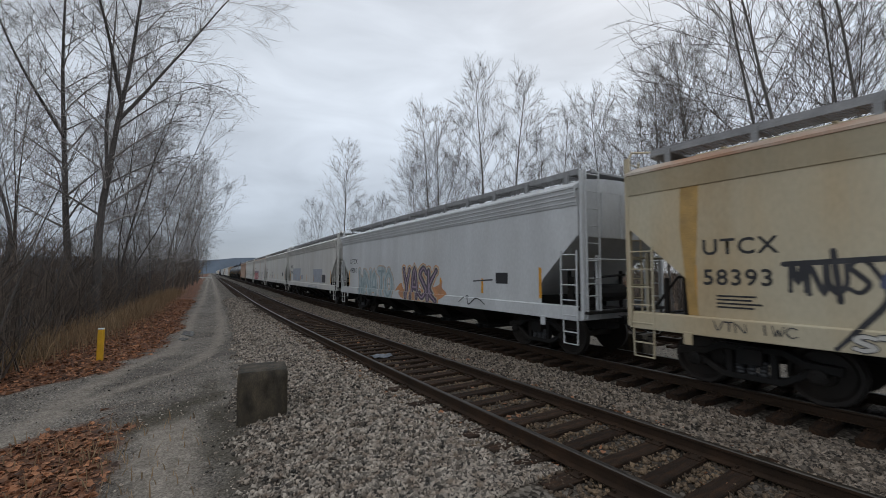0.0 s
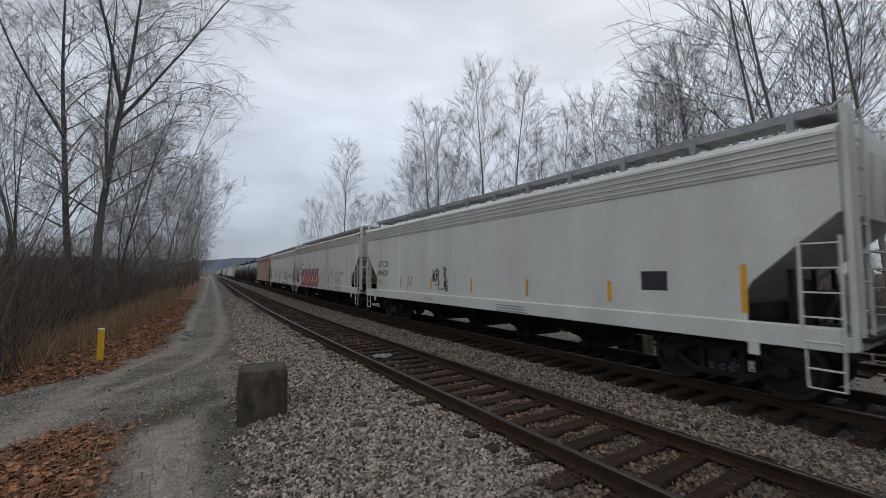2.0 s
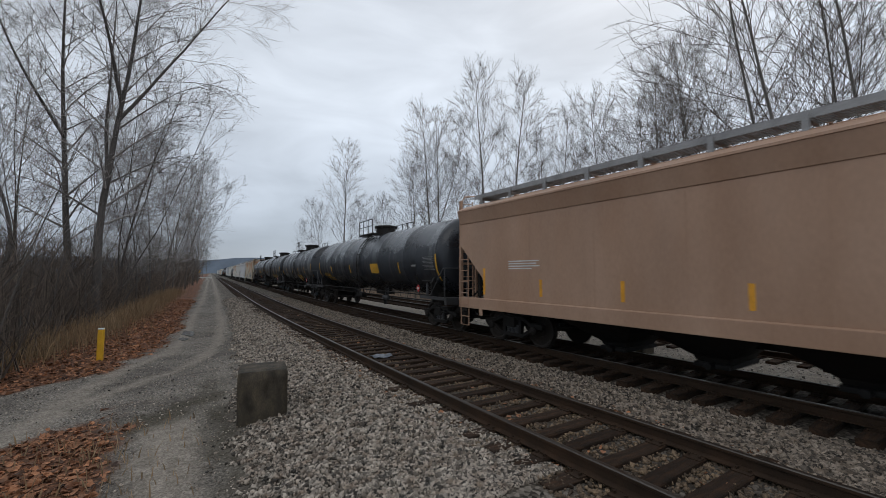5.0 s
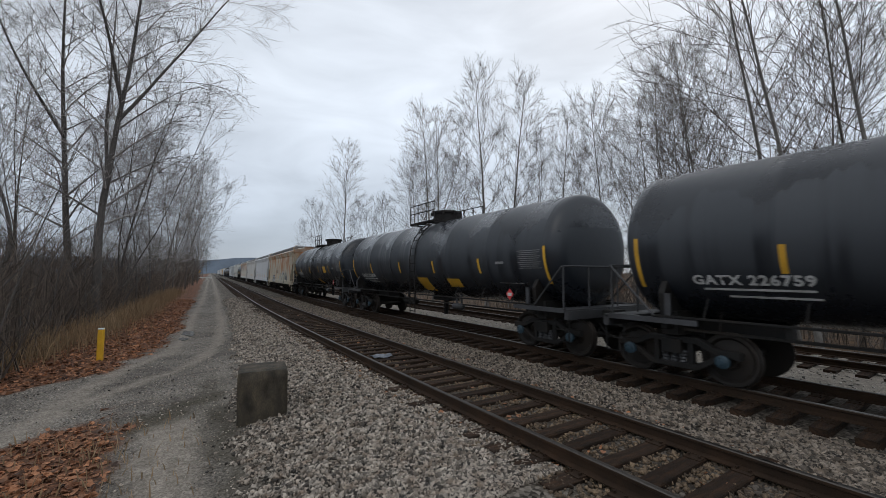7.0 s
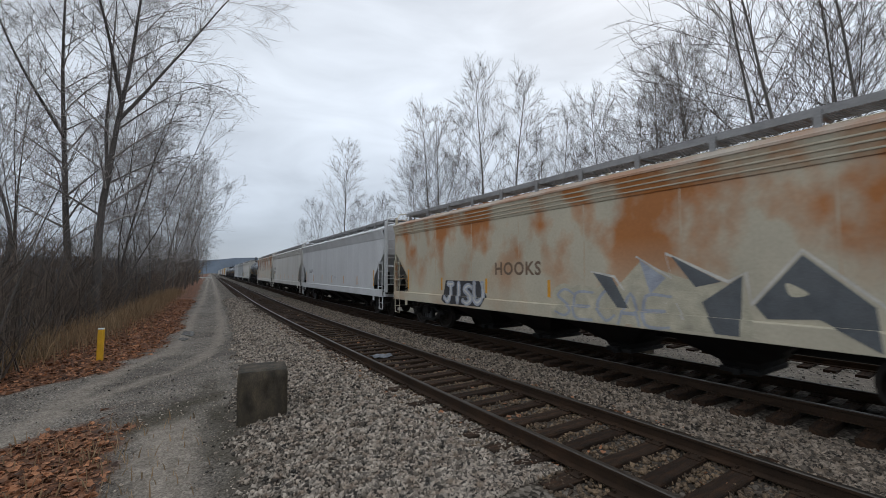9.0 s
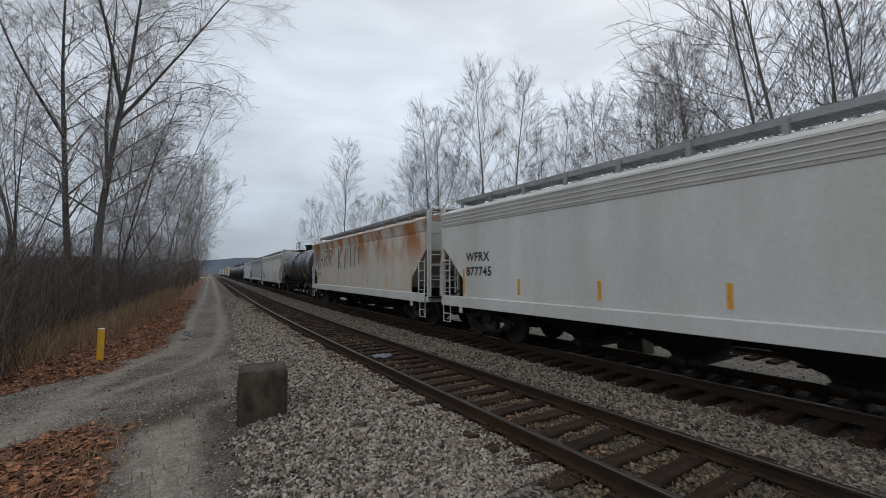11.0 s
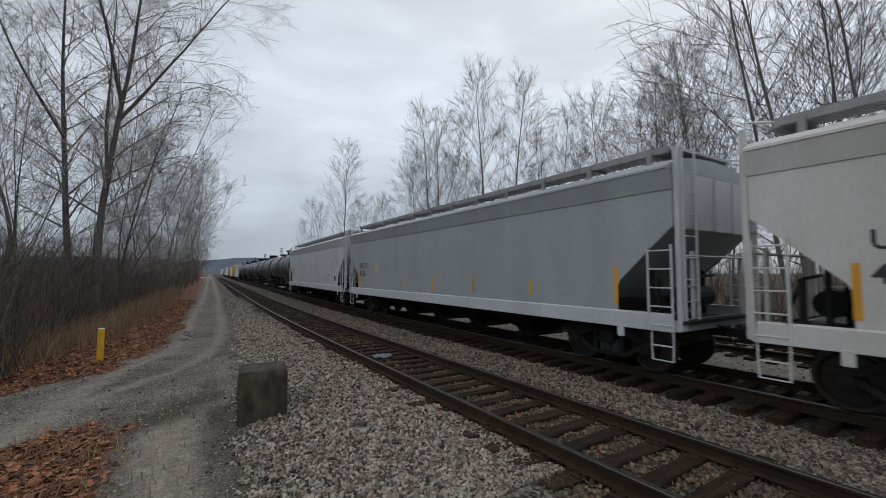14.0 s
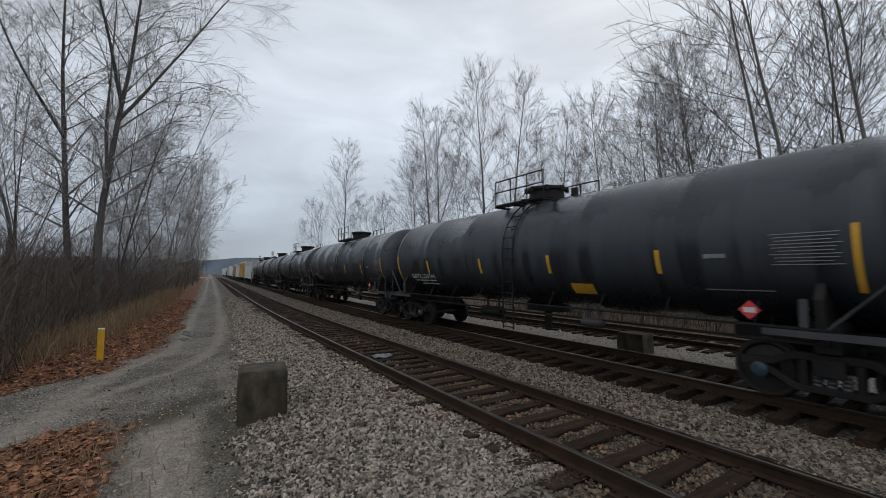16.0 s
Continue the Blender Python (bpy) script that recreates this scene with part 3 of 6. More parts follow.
def slope_sheet_mesh(a):
    """Sloping end floor of the hopper body."""
    return Shape().prism([(a - 0.03, 2.84), (a - 0.03, 2.80), (a - 2.2, 1.0), (a - 2.2, 1.05)], 0, -1.54, 1.54).mesh("slope_sheet")


def hopper_end_mesh(a):
    s = Shape().box((0, 0, 3.34), (2 * SIDE - 0.03, 0.03, 1.06))
    for x in (-0.75, 0.0, 0.75):
        s.box((x, 0.03, 3.32), (0.07, 0.06, 1.04))
    return s.mesh("end_plate")


def hopper_sill_mesh(a):
    s = Shape()
    c = [(-1.62, 0.94), (-1.62, 1.245), (-1.575, 1.262), (-1.50, 1.262), (-1.50, 1.23), (-1.585, 1.23), (-1.585, 0.97), (-1.50, 0.97), (-1.50, 0.94)]
    s.prism(c, 1, -a + 0.05, a - 0.05)
    s.prism([(-x, z) for x, z in reversed(c)], 1, -a + 0.05, a - 0.05)
    for d in (-1, 1):
        s.box((0, d * (a - 0.02), 1.05), (3.1, 0.16, 0.2))
        for x in (-1.61, 1.61):
            s.box((x, d * (a - 1.05), 0.87), (0.04, 0.14, 0.22))
    return s.mesh("side_sill", 0.008)


def hopper_underframe_mesh(a):
    """Dark slope sheets and outlet chutes below the body, with fill plates added to darken the ends."""
    s = Shape()
    n_out = 4
    span = 2 * (a - 3.6)
    for i in range(n_out):
        y = -span / 2 + span * (i + 0.5) / n_out
        w = span / n_out * 0.5
        n = len(s.v)
        for (hx, hy, z) in ((1.5, w * 0.98, 1.0), (0.62, 0.32, 0.42), (0.55, 0.28, 0.30)):
            s.v += [(-hx, y - hy, z), (hx, y - hy, z), (hx, y + hy, z), (-hx, y + hy, z)]
        for r in (0, 4):
            for k in range(4):
                j = (k + 1) % 4
                s.f.append((n + r + k, n + r + j, n + r + 4 + j, n + r + 4 + k))
        s.f.append((n + 8, n + 9, n + 10, n + 11))
    s.box((0, 0, 0.98), (3.0, 2 * a - 4, 0.05))
    s.box((0, 0, 0.78), (0.5, 2 * a - 0.6, 0.3))
    for d in (-1, 1):
        # added dark plate in place of shade behind the opening, then end bracing
        s.box((0, d * (a - 1.6), 1.2), (3.0, 0.05, 0.45))
        s.box((0, d * (a + 0.06), 1.12), (3.05, 0.28, 0.06))
        s.box((0, d * (a - 0.8), 1.0), (0.7, 1.7, 0.3))
        # brake cylinder and pipes below the slope
        s.tube([(-1.3, d * (a - 0.3), 1.3), (-0.4, d * (a - 0.3), 1.9), (0.5, d * (a - 0.3), 1.95)], 0.03, 5)
        s.tube([(-1.2, d * (a - 0.5), 1.2), (-1.2, d * (a - 0.5), 1.9)], 0.05, 6)
        for x in (-1.0, 0.0, 1.0):
            s.box((x, d * (a - 0.75), 1.55), (0.07, 0.07, 1.0))
        s.lathe([(-0.55, 0.22), (0.55, 0.22)], 0, 14, (0.2, d * (a - 0.6), 1.5))
    return s.mesh("underframe")


def hopper_cap_mesh():
    """Outlet gate with its round drive socket."""
    return Shape().box((0, 0, 0.27), (1.3, 0.62, 0.09)).lathe([(-0.78, 0.07), (-0.6, 0.07)], 0, 12, (0, 0, 0.27)).mesh("outlet_gate", 0.01)


def running_board_mesh(a):
    s = Shape()
    for x0, x1 in ((-1.18, -0.62), (0.62, 1.18)):
        nb = 7
        for k in range(nb):
            x = x0 + (x1 - x0) * k / (nb - 1)
            s.box((x, 0, 4.36), (0.035, 2 * a - 0.5, 0.055))
        for k in range(40):
            y = -a + 0.3 + (2 * a - 0.6) * k / 39
            s.box(((x0 + x1) / 2, y, 4.35), (x1 - x0, 0.03, 0.03))
    for d in (-1, 1):
        s.box((0, d * (a - 0.35), 4.36), (1.9, 0.5, 0.05))
        s.box((d * 1.19, 0, 4.36), (0.02, 2 * a - 0.5, 0.13))
    return s.mesh("running_board")


def board_bracket_mesh():
    return Shape().box((1.215, 0, 4.22), (0.05, 0.10, 0.32)).box((0.9, 0, 4.32), (0.62, 0.06, 0.04)).mesh("bracket")


def hatch_mesh(a):
    s = Shape().box((0, 0, 4.30), (0.72, 2 * a - 1.4, 0.14))
    for k in range(10):
        y = -a + 1.2 + (2 * a - 2.4) * k / 9
        s.box((0, y, 4.39), (0.82, 0.07, 0.05))
    return s.mesh("roof_hatch", 0.015)


def end_frame_mesh(a, d):
    s = Shape()
    y = d * (a + 0.06)
    for x in (-1.5, 1.5):
        s.box((x, y, 2.62), (0.09, 0.08, 3.3))
        s.tube([(x, y, 4.2), (x * 0.9, y, 4.42), (x * 0.62, d * (a - 0.2), 4.44)], 0.022, 5)
    for x in (-0.95, 0.95):
        s.box((x, y - d * 0.05, 1.75), (0.08, 0.06, 1.3))
    s.tube([(-1.5, y, 2.3), (1.5, y, 2.3)], 0.022, 5)
    s.tube([(-1.5, y, 1.75), (-0.95, y, 1.75)], 0.018, 5)
    return s.mesh("end_frame")


def text_mesh(body, size, bold=0.0):
    cu = bpy.data.curves.new("lettering", "FONT")
    cu.body, cu.size, cu.align_x, cu.offset = body, size, "LEFT", bold
    cu.space_character = 1.12
    cu.resolution_u = 3
    tmp = bpy.data.objects.new("lettering", cu)
    scene.collection.objects.link(tmp)
    bpy.context.view_layer.update()
    me = bpy.data.meshes.new_from_object(tmp.evaluated_get(bpy.context.evaluated_depsgraph_get()))
    bpy.data.objects.remove(tmp)
    bpy.data.curves.remove(cu)
    me.materials.clear()
    me.materials.append(None)
    return me


ON_SIDE = Matrix(((0, 0, -1, 0), (-1, 0, 0, 0), (0, 1, 0, 0), (0, 0, 0, 1)))


def lettering(car, body, size, y, z, mat, x=-SIDE - 0.004, bold=0.006, label="painted reporting mark"):
    """Writing on the side that faces the camera; y, z: where its first letter stands."""
    return part("lettering", text_mesh(body, size, bold), mat, car, label, Matrix.Translation((x, y, z)) @ ON_SIDE)


def plate(car, name, y, z, w, hgt, mat, x=-SIDE - 0.004, label="", lean=0.0):
    """A thin painted or stuck-on patch on the side that faces the camera."""
    s = Shape().prism([(y - w / 2 - lean, z - hgt / 2), (y + w / 2 - lean, z - hgt / 2), (y + w / 2 + lean, z + hgt / 2), (y - w / 2 + lean, z + hgt / 2)], 0, x, x + 0.003)
    return part(name, s.mesh(name), mat, car, label)


def data_bars(car, y, z, rows, w, mat, x=-SIDE - 0.004, seed=1, gap=0.065):
    """Small print that cannot be read: plain bars."""
    rs = random.Random(seed)
    s = Shape()
    for i in range(rows):
        ww = w * rs.uniform(0.5, 1.0)
        s.box((x, y - ww / 2, z - i * gap), (0.003, ww, gap * 0.45))
    return part("small_print", s.mesh("small_print"), mat, car, "rows of small stencilled print")


def ribbon(s, pts, w, x):
    """A flat stroke through points (y, z), of width w; later strokes lie over earlier ones."""
    n = len(s.v)
    x -= 3e-6 * n
    for i, (y, z) in enumerate(pts):
        a, b = pts[max(i - 1, 0)], pts[min(i + 1, len(pts) - 1)]
        d = Vector((b[0] - a[0], b[1] - a[1]))
        d = d.normalized() if d.length > 1e-6 else Vector((1, 0))
        taper = w if len(pts) == 2 else w * (0.6 + 0.4 * math.sin(math.pi * i / (len(pts) - 1)))
        s.v += [(x - 4e-5 * i, y - d.y * taper / 2, z + d.x * taper / 2), (x - 4e-5 * i, y + d.y * taper / 2, z - d.x * taper / 2)]
    for i in range(len(pts) - 1):
        q = n + 2 * i
        s.f.append((q, q + 1, q + 3, q + 2))


def smooth_path(pts, closed=False, k=5):
    out = []
    m = len(pts)
    for i in range(m if closed else m - 1):
        p = [pts[(i + j) % m] if closed else pts[min(max(i + j, 0), m - 1)] for j in (-1, 0, 1, 2)]
        for u in range(k):
            t = u / k
            out.append(tuple(0.5 * (2 * p[1][c] + (p[2][c] - p[0][c]) * t + (2 * p[0][c] - 5 * p[1][c] + 4 * p[2][c] - p[3][c]) * t * t + (3 * p[1][c] - p[0][c] - 3 * p[2][c] + p[3][c]) * t ** 3) for c in (0, 1)))
    out.append(out[0] if closed else pts[-1])
    return out


GLYPHS = {
    "Y": [[(0, 1), (0.5, 0.52), (1, 1)], [(0.5, 0.52), (0.45, 0)]], "A": [[(0, 0), (0.5, 1), (1, 0)], [(0.22, 0.36), (0.8, 0.36)]],
    "S": [[(1, 0.88), (0.5, 1), (0.05, 0.76), (0.5, 0.5), (0.95, 0.26), (0.5, 0), (0, 0.12)]], "K": [[(0, 0), (0, 1)], [(1, 1), (0.05, 0.45), (1, 0)]],
    "H": [[(0, 0), (0, 1)], [(1, 0), (1, 1)], [(0, 0.5), (1, 0.5)]], "R": [[(0, 0), (0, 1), (0.8, 0.95), (0.85, 0.55), (0.05, 0.5), (1, 0)]],
    "U": [[(0, 1), (0.02, 0.3), (0.5, 0), (0.98, 0.3), (1, 1)]], "O": [[(0.5, 1), (0.05, 0.7), (0.05, 0.3), (0.5, 0), (0.95, 0.3), (0.95, 0.7), (0.5, 1)]],
    "V": [[(0, 1), (0.5, 0), (1, 1)]], "E": [[(1, 1), (0, 0.95), (0, 0.05), (1, 0)], [(0, 0.5), (0.8, 0.5)]], "C": [[(1, 0.85), (0.5, 1), (0, 0.5), (0.5, 0), (1, 0.15)]],
    "T": [[(0, 1), (1, 1)], [(0.5, 1), (0.5, 0)]], "I": [[(0.5, 0), (0.5, 1)]], "N": [[(0, 0), (0, 1), (1, 0), (1, 1)]], "M": [[(0, 0), (0.1, 1), (0.5, 0.3), (0.9, 1), (1, 0)]],
    "W": [[(0, 1), (0.25, 0), (0.5, 0.7), (0.75, 0), (1, 1)]], "P": [[(0, 0), (0, 1), (0.9, 0.95), (0.9, 0.5), (0, 0.45)]], "L": [[(0, 1), (0, 0), (0.9, 0)]],
    "J": [[(0, 0.2), (0.4, 0), (0.7, 0.3), (0.7, 1)], [(0.3, 1), (1, 1)]], "G": [[(1, 0.85), (0.5, 1), (0, 0.5), (0.5, 0), (1, 0.2), (1, 0.5), (0.6, 0.5)]],
}


def piece(car, a, row, u0, u1, z0, z1, coats, seed=1, gap=0.18, soft=True, slant=0.0, label="spray-painted letters"):
    """Sprayed letter forms; u runs along the side from the far end. coats: (paint, stroke width), the undermost first."""
    rs = random.Random(seed)
    w = (u1 - u0) / len(row)
    paths = []
    for i, ch in enumerate(row):
        if ch not in GLYPHS:
            continue
        lift = rs.uniform(-0.06, 0.06) * (z1 - z0)
        for path in GLYPHS[ch]:
            pts = [(u0 + w * (i + gap / 2 + (1 - gap) * p) + slant * (q - 0.5) + rs.uniform(-0.04, 0.04) * w, z0 + lift + (z1 - z0) * q + rs.uniform(-0.03, 0.03) * (z1 - z0)) for p, q in path]
            paths.append(smooth_path(pts, False, 4) if soft and len(pts) > 2 else pts)
    strokes(car, a, paths, coats, label)


def lay_over_sill(me):
    """Cuts flat paint at the sill's top edge, lays the lower piece on the sill's face and ends it at its foot."""
    bm = bmesh.new()
    bm.from_mesh(me)
    for z in (1.264, 0.955):
        bmesh.ops.bisect_plane(bm, geom=bm.verts[:] + bm.edges[:] + bm.faces[:], plane_co=(0, 0, z), plane_no=(0, 0, 1), clear_inner=z < 1)
    low = [f for f in bm.faces if f.calc_center_median().z < 1.264]
    if low:
        cut = bmesh.ops.split(bm, geom=low)
        for v in {v for f in cut["geom"] if isinstance(f, bmesh.types.BMFace) for v in f.verts}:
            v.co.x -= 0.0535
    bm.to_mesh(me)
    bm.free()
    return me


def strokes(car, a, paths, coats, label="spray-painted strokes"):
    """Ribbons of paint along paths of (u, z), laid coat over coat."""
    for k, (mat, width) in enumerate(coats):
        s = Shape()
        for pts in paths:
            pts = [(a - u, z) for u, z in pts]
            x = -SIDE - 0.0045 - 0.0012 * k
            ribbon(s, pts, width, x)
            for end in (pts[0], pts[-1]):
                n = len(s.v)
                s.v += [(x - 3e-6 * n, end[0] + 0.45 * width * math.cos(g * math.pi / 4), end[1] + 0.45 * width * math.sin(g * math.pi / 4)) for g in range(8)]
                s.f.append(tuple(range(n, n + 8)))
        tagged(part("graffiti", lay_over_sill(s.mesh("graffiti")), mat, car, label), kind="stuff")


def blob(car, a, outline, mat, depth=0, label="spray-painted patch", soft=True):
    """A filled patch of paint, corners (u, z)."""
    pts = smooth_path(outline, True, 4)[:-1] if soft else outline
    x = -SIDE - 0.0042 - 0.0012 * depth
    me = raw_mesh("graffiti_fill", [(x, a - u, z) for u, z in pts], [tuple(range(len(pts)))])
    part("graffiti_fill", lay_over_sill(me), mat, car, label)


def spray(name, rgb, rough=0.6):
    return stored(("spray", name), lambda: material("spray_" + name, rgb, rough, 0, 0.3, 4, 40, 0.0, [c * 0.7 + 0.05 for c in rgb], 0.6, 3))


def hopper(label, s_mid, length, paint, trim=None, corrugated=False, board=None, stripes=7, cap=None, roof=None):
    """A covered hopper car; its middle stands s_mid metres along the line at the start."""
    a = round(length / 2 - 0.56, 1)
    car = tagged(new("hopper_car"), label, "railway car", "cars of the train")
    trim = trim or paint
    for turn in (0, 180):
        side = part("side_panel", stored(("hside", a), lambda: hopper_side_mesh(a)), paint, car, at=pose(0, 0, 0, 0, 0, turn))
        part("eave", stored(("heave", a), lambda: eave_mesh(a)), paint, side)
        for z in (3.58, 3.68, 3.78) if corrugated else ():
            part("eave_bead", stored(("hbead", a), lambda: bead_mesh(a)), paint, side, at=pose(-0.27 * (z - 3.50), 0, z))
        if turn == 0:
            for k in range(1, 7):
                part("weld_seam", stored("seam", seam_mesh), paint, side, at=pose(0, -a + 1.1 + (2 * a - 2.2) * k / 7, 0))
    part("roof", stored(("hroof", a), lambda: hopper_roof_mesh(a)), roof or paint, car)
    for d in (-1, 1):
        part("end_plate", stored("hendplate", lambda: hopper_end_mesh(a)), trim, car, at=pose(0, d * (a - 0.02), 0, 0, 0, 0 if d > 0 else 180))
    sill = part("side_sill", stored(("hsill", a), lambda: hopper_sill_mesh(a)), trim, car, "long side sill with jacking pads")
    for turn in (0, 180):
        part("slope_sheet", stored(("hslope", a), lambda: slope_sheet_mesh(a)), paint, car, at=pose(0, 0, 0, 0, 0, turn))
    part("underframe", stored(("hunder", a), lambda: hopper_underframe_mesh(a)), M_BLACK_STEEL, car, "dark hopper chutes, end bracing and added dark fill plates")
    span = 2 * (a - 3.6)
    for i in range(4):
        part("outlet_gate", stored("gate", hopper_cap_mesh), M_BLACK_STEEL, car, at=pose(0, -span / 2 + span * (i + 0.5) / 4, 0))
    rb = part("running_board", stored(("hboard", a), lambda: running_board_mesh(a)), board or M_GALV, car, "open-grid roof walkway")
    for k in range(12):
        for turn in (0, 180):
            part("bracket", stored("bracket", board_bracket_mesh), M_GALV, rb, at=pose(0, -a + 0.6 + (2 * a - 1.2) * k / 11, 0, 0, 0, turn))
    part("roof_hatch", stored(("hhatch", a), lambda: hatch_mesh(a)), trim, car, "long trough hatch on the roof")
    for d in (-1, 1):
        part("end_frame", stored(("hend", a, d), lambda: end_frame_mesh(a, d)), trim, car, "corner posts and end platform")
        part("coupler", stored("coupler", coupler_mesh), M_BLACK_STEEL, car, at=pose(0, d * (a + 0.15), 0, 0, 0, 0 if d > 0 else 180))
        part("ladder", stored("sideladder", lambda: ladder_mesh(0.44, 0.95, 2.5, 0.36)), trim, car, "side ladder", pose(-1.62, d * (a - 0.24), 0))
        part("ladder", stored("sideladder", lambda: 0), trim, car, "side ladder", pose(1.62, d * (a - 0.24), 0))
        part("ladder", stored("endladder", lambda: ladder_mesh(0.44, 1.0, 4.3, 0.38, 0)), trim, car, "end ladder", pose(-1.22, d * (a + 0.12), 0))
        for x in (-1.58, 1.58):
            part("sill_step", stored("step", step_mesh), trim, car, at=pose(x, d * (a - 0.24), 0))
        add_truck(car, d * (a - 1.75), cap or M_BLACK_STEEL)
    for k in range(stripes):
        y = -a + 1.16 + (2 * a - 2.32) * k / (stripes - 1)
        plate(car, "reflector", y, 1.62 if 0 < k < stripes - 1 else 1.75, 0.09, 0.42 if 0 < k < stripes - 1 else 0.75, M_ORANGE, label="orange reflective strip")
    CARS.append((car, s_mid))
    return car, a


HEAD = 0.48           # depth of a tank's dished end


def tank_body_mesh(hl, r):
    s = Shape()
    prof = [(-hl - HEAD * math.cos(math.pi / 2 * k / 9), max(r * math.sin(math.pi / 2 * k / 9) ** 0.62, 0.02)) for k in range(10)]
    rings = [-hl + 0.06, -hl * 0.66, -hl * 0.33, 0.0, hl * 0.33, hl * 0.66, hl - 0.06]
    body = []
    for y in rings:
        body += [(y - 0.03, r), (y - 0.015, r + 0.005), (y + 0.015, r + 0.005), (y + 0.03, r)]
    s.lathe(prof + body + [(-p, q) for p, q in reversed(prof)], 1, 48)
    return s.mesh("tank_shell", 0, True)


def stub_sill_mesh(hl):
    """Stub sill, bolster and saddle at one end."""
    s = Shape().box((0, hl - 0.5, 0.95), (0.6, 2.9, 0.30)).box((0, hl - 0.45, 1.05), (2.3, 0.3, 0.45))
    for x in (-1, 1):
        s.prism([(x * 0.4, 0.95), (x * 1.35, 0.95), (x * 1.42, 1.62), (x * 1.25, 1.9), (x * 0.6, 1.2)], 1, hl - 0.51, hl - 0.39)
    return s.mesh("stub_sill", 0.01)


def outlet_mesh():
    return Shape().box((0, 0, 1.03), (0.5, 1.2, 0.25)).lathe([(0.35, 0.09), (0.95, 0.12)], 2, 10).mesh("bottom_outlet", 0.01)


def reservoir_mesh(length, r):
    s = Shape().lathe([(-length / 2 - 0.05, r * 0.5), (-length / 2, r), (length / 2, r), (length / 2 + 0.05, r * 0.5)], 1, 14)
    for y in (-length * 0.3, length * 0.3):
        s.box((0.03, y, 0.22), (0.05, 0.05, 0.42))
    return s.mesh("air_reservoir", 0, True)


def brake_pipe_mesh(hl):
    s = Shape().tube([(-0.9, -hl + 0.6, 0.92), (-0.9, hl - 0.6, 0.92)], 0.03, 5)
    for k in range(7):
        y = -hl + 1.2 + (2 * hl - 2.4) * k / 6
        s.tube([(-0.9, y, 0.92), (-0.8, y, 1.3)], 0.014, 4)
    return s.mesh("brake_pipe")


def tank_end_mesh(hl, d):
    s = Shape()
    y = d * (hl + 0.55)
    s.box((0, y - d * 0.1, 1.12), (3.0, 0.5, 0.06))
    s.box((0, y + d * 0.12, 1.02), (3.0, 0.12, 0.2))
    for x in (-1.45, -0.55, 0.55, 1.45):
        s.tube([(x, y, 1.1), (x, y, 2.15)], 0.024, 5)
    for z in (2.15,):
        s.tube([(-1.45, y - d * 0.0, z), (1.45, y, z)], 0.024, 5)
    for x in (-1.5, 1.5):
        s.tube([(x, y, 2.15), (x, y - d * 0.9, 1.2)], 0.022, 5)
        s.box((x * 0.985, d * (hl - 0.25), 1.12), (0.07, 1.7, 0.10))
        s.prism([(x, 1.15), (x * 1.0, 1.62), (x * 0.97, 1.62), (x * 0.95, 1.15)], 1, d * (hl - 0.6) - 0.05, d * (hl - 0.6) + 0.05)
    return s.mesh("end_platform")


def tank_rail_mesh(hl):
    s = Shape()
    for x in (-1.5, 1.5):
        s.tube([(x, -hl + 0.3, 1.2), (x, hl - 0.3, 1.2)], 0.024, 5)
        for k in range(9):
            y = -hl + 1.2 + (2 * hl - 2.4) * k / 8
            s.tube([(x, y, 1.2), (x * 0.86, y, 1.55)], 0.014, 4)
    return s.mesh("handrail")


def manway_mesh(top):
    s = Shape().lathe([(top - 0.12, 0.52), (top + 0.3, 0.5), (top + 0.32, 0.56), (top + 0.4, 0.56), (top + 0.44, 0.4)], 2, 20)
    s.lathe([(top - 0.1, 0.14), (top + 0.25, 0.14)], 2, 10, (0.1, 1.0, 0)).lathe([(top - 0.1, 0.1), (top + 0.22, 0.1)], 2, 10, (-0.1, -1.1, 0))
    for k in range(8):
        a = k * math.pi / 4
        s.box((0.58 * math.cos(a), 0.58 * math.sin(a), top + 0.34), (0.08, 0.08, 0.14))
    return s.mesh("manway", 0, True)


def top_platform_mesh(top):
    """Walkway and railing along one side of the manway."""
    s = Shape()
    for k in range(4):
        s.box((0.95 + (k - 1.5) * 0.1, 0, top - 0.08), (0.05, 2.0, 0.04))
    for y in (-0.95, -0.3, 0.35, 0.95):
        s.tube([(1.14, y, top - 0.1), (1.14, y, top + 0.62)], 0.02, 5)
        s.box((0.86, y, top - 0.13), (0.6, 0.06, 0.05))
    for z in (top + 0.3, top + 0.62):
        s.tube([(1.14, -0.95, z), (1.14, 0.95, z)], 0.02, 5)
    return s.mesh("top_platform")


def tank_ladder_mesh(r, cz):
    s = Shape()
    for y in (-0.2, 0.2):
        pts = [(-1.53, y, 0.5)] + [(-(r + 0.07) * math.cos(g), y, cz + (r + 0.07) * math.sin(g)) for g in [radians(q) for q in (0, 15, 30, 45, 58)]]
        s.tube(pts, 0.022, 5)
    for k in range(12):
        z = 0.55 + k * 0.3
        x = -1.53 if z < cz else -(math.sqrt(max((r + 0.07) ** 2 - (z - cz) ** 2, 0.01)))
        if z < cz + r * 0.82:
            s.tube([(x, -0.2, z), (x, 0.2, z)], 0.015, 5)
    return s.mesh("ladder")


def on_tank(x_r, cz, y, z):
    """A spot on the curved shell that faces the camera, and its tilt."""
    g = math.asin(max(-0.95, min(0.95, (z - cz) / x_r)))
    return Matrix.Translation((-x_r * math.cos(g), y, cz + x_r * math.sin(g))) @ Matrix.Rotation(g, 4, "Y")


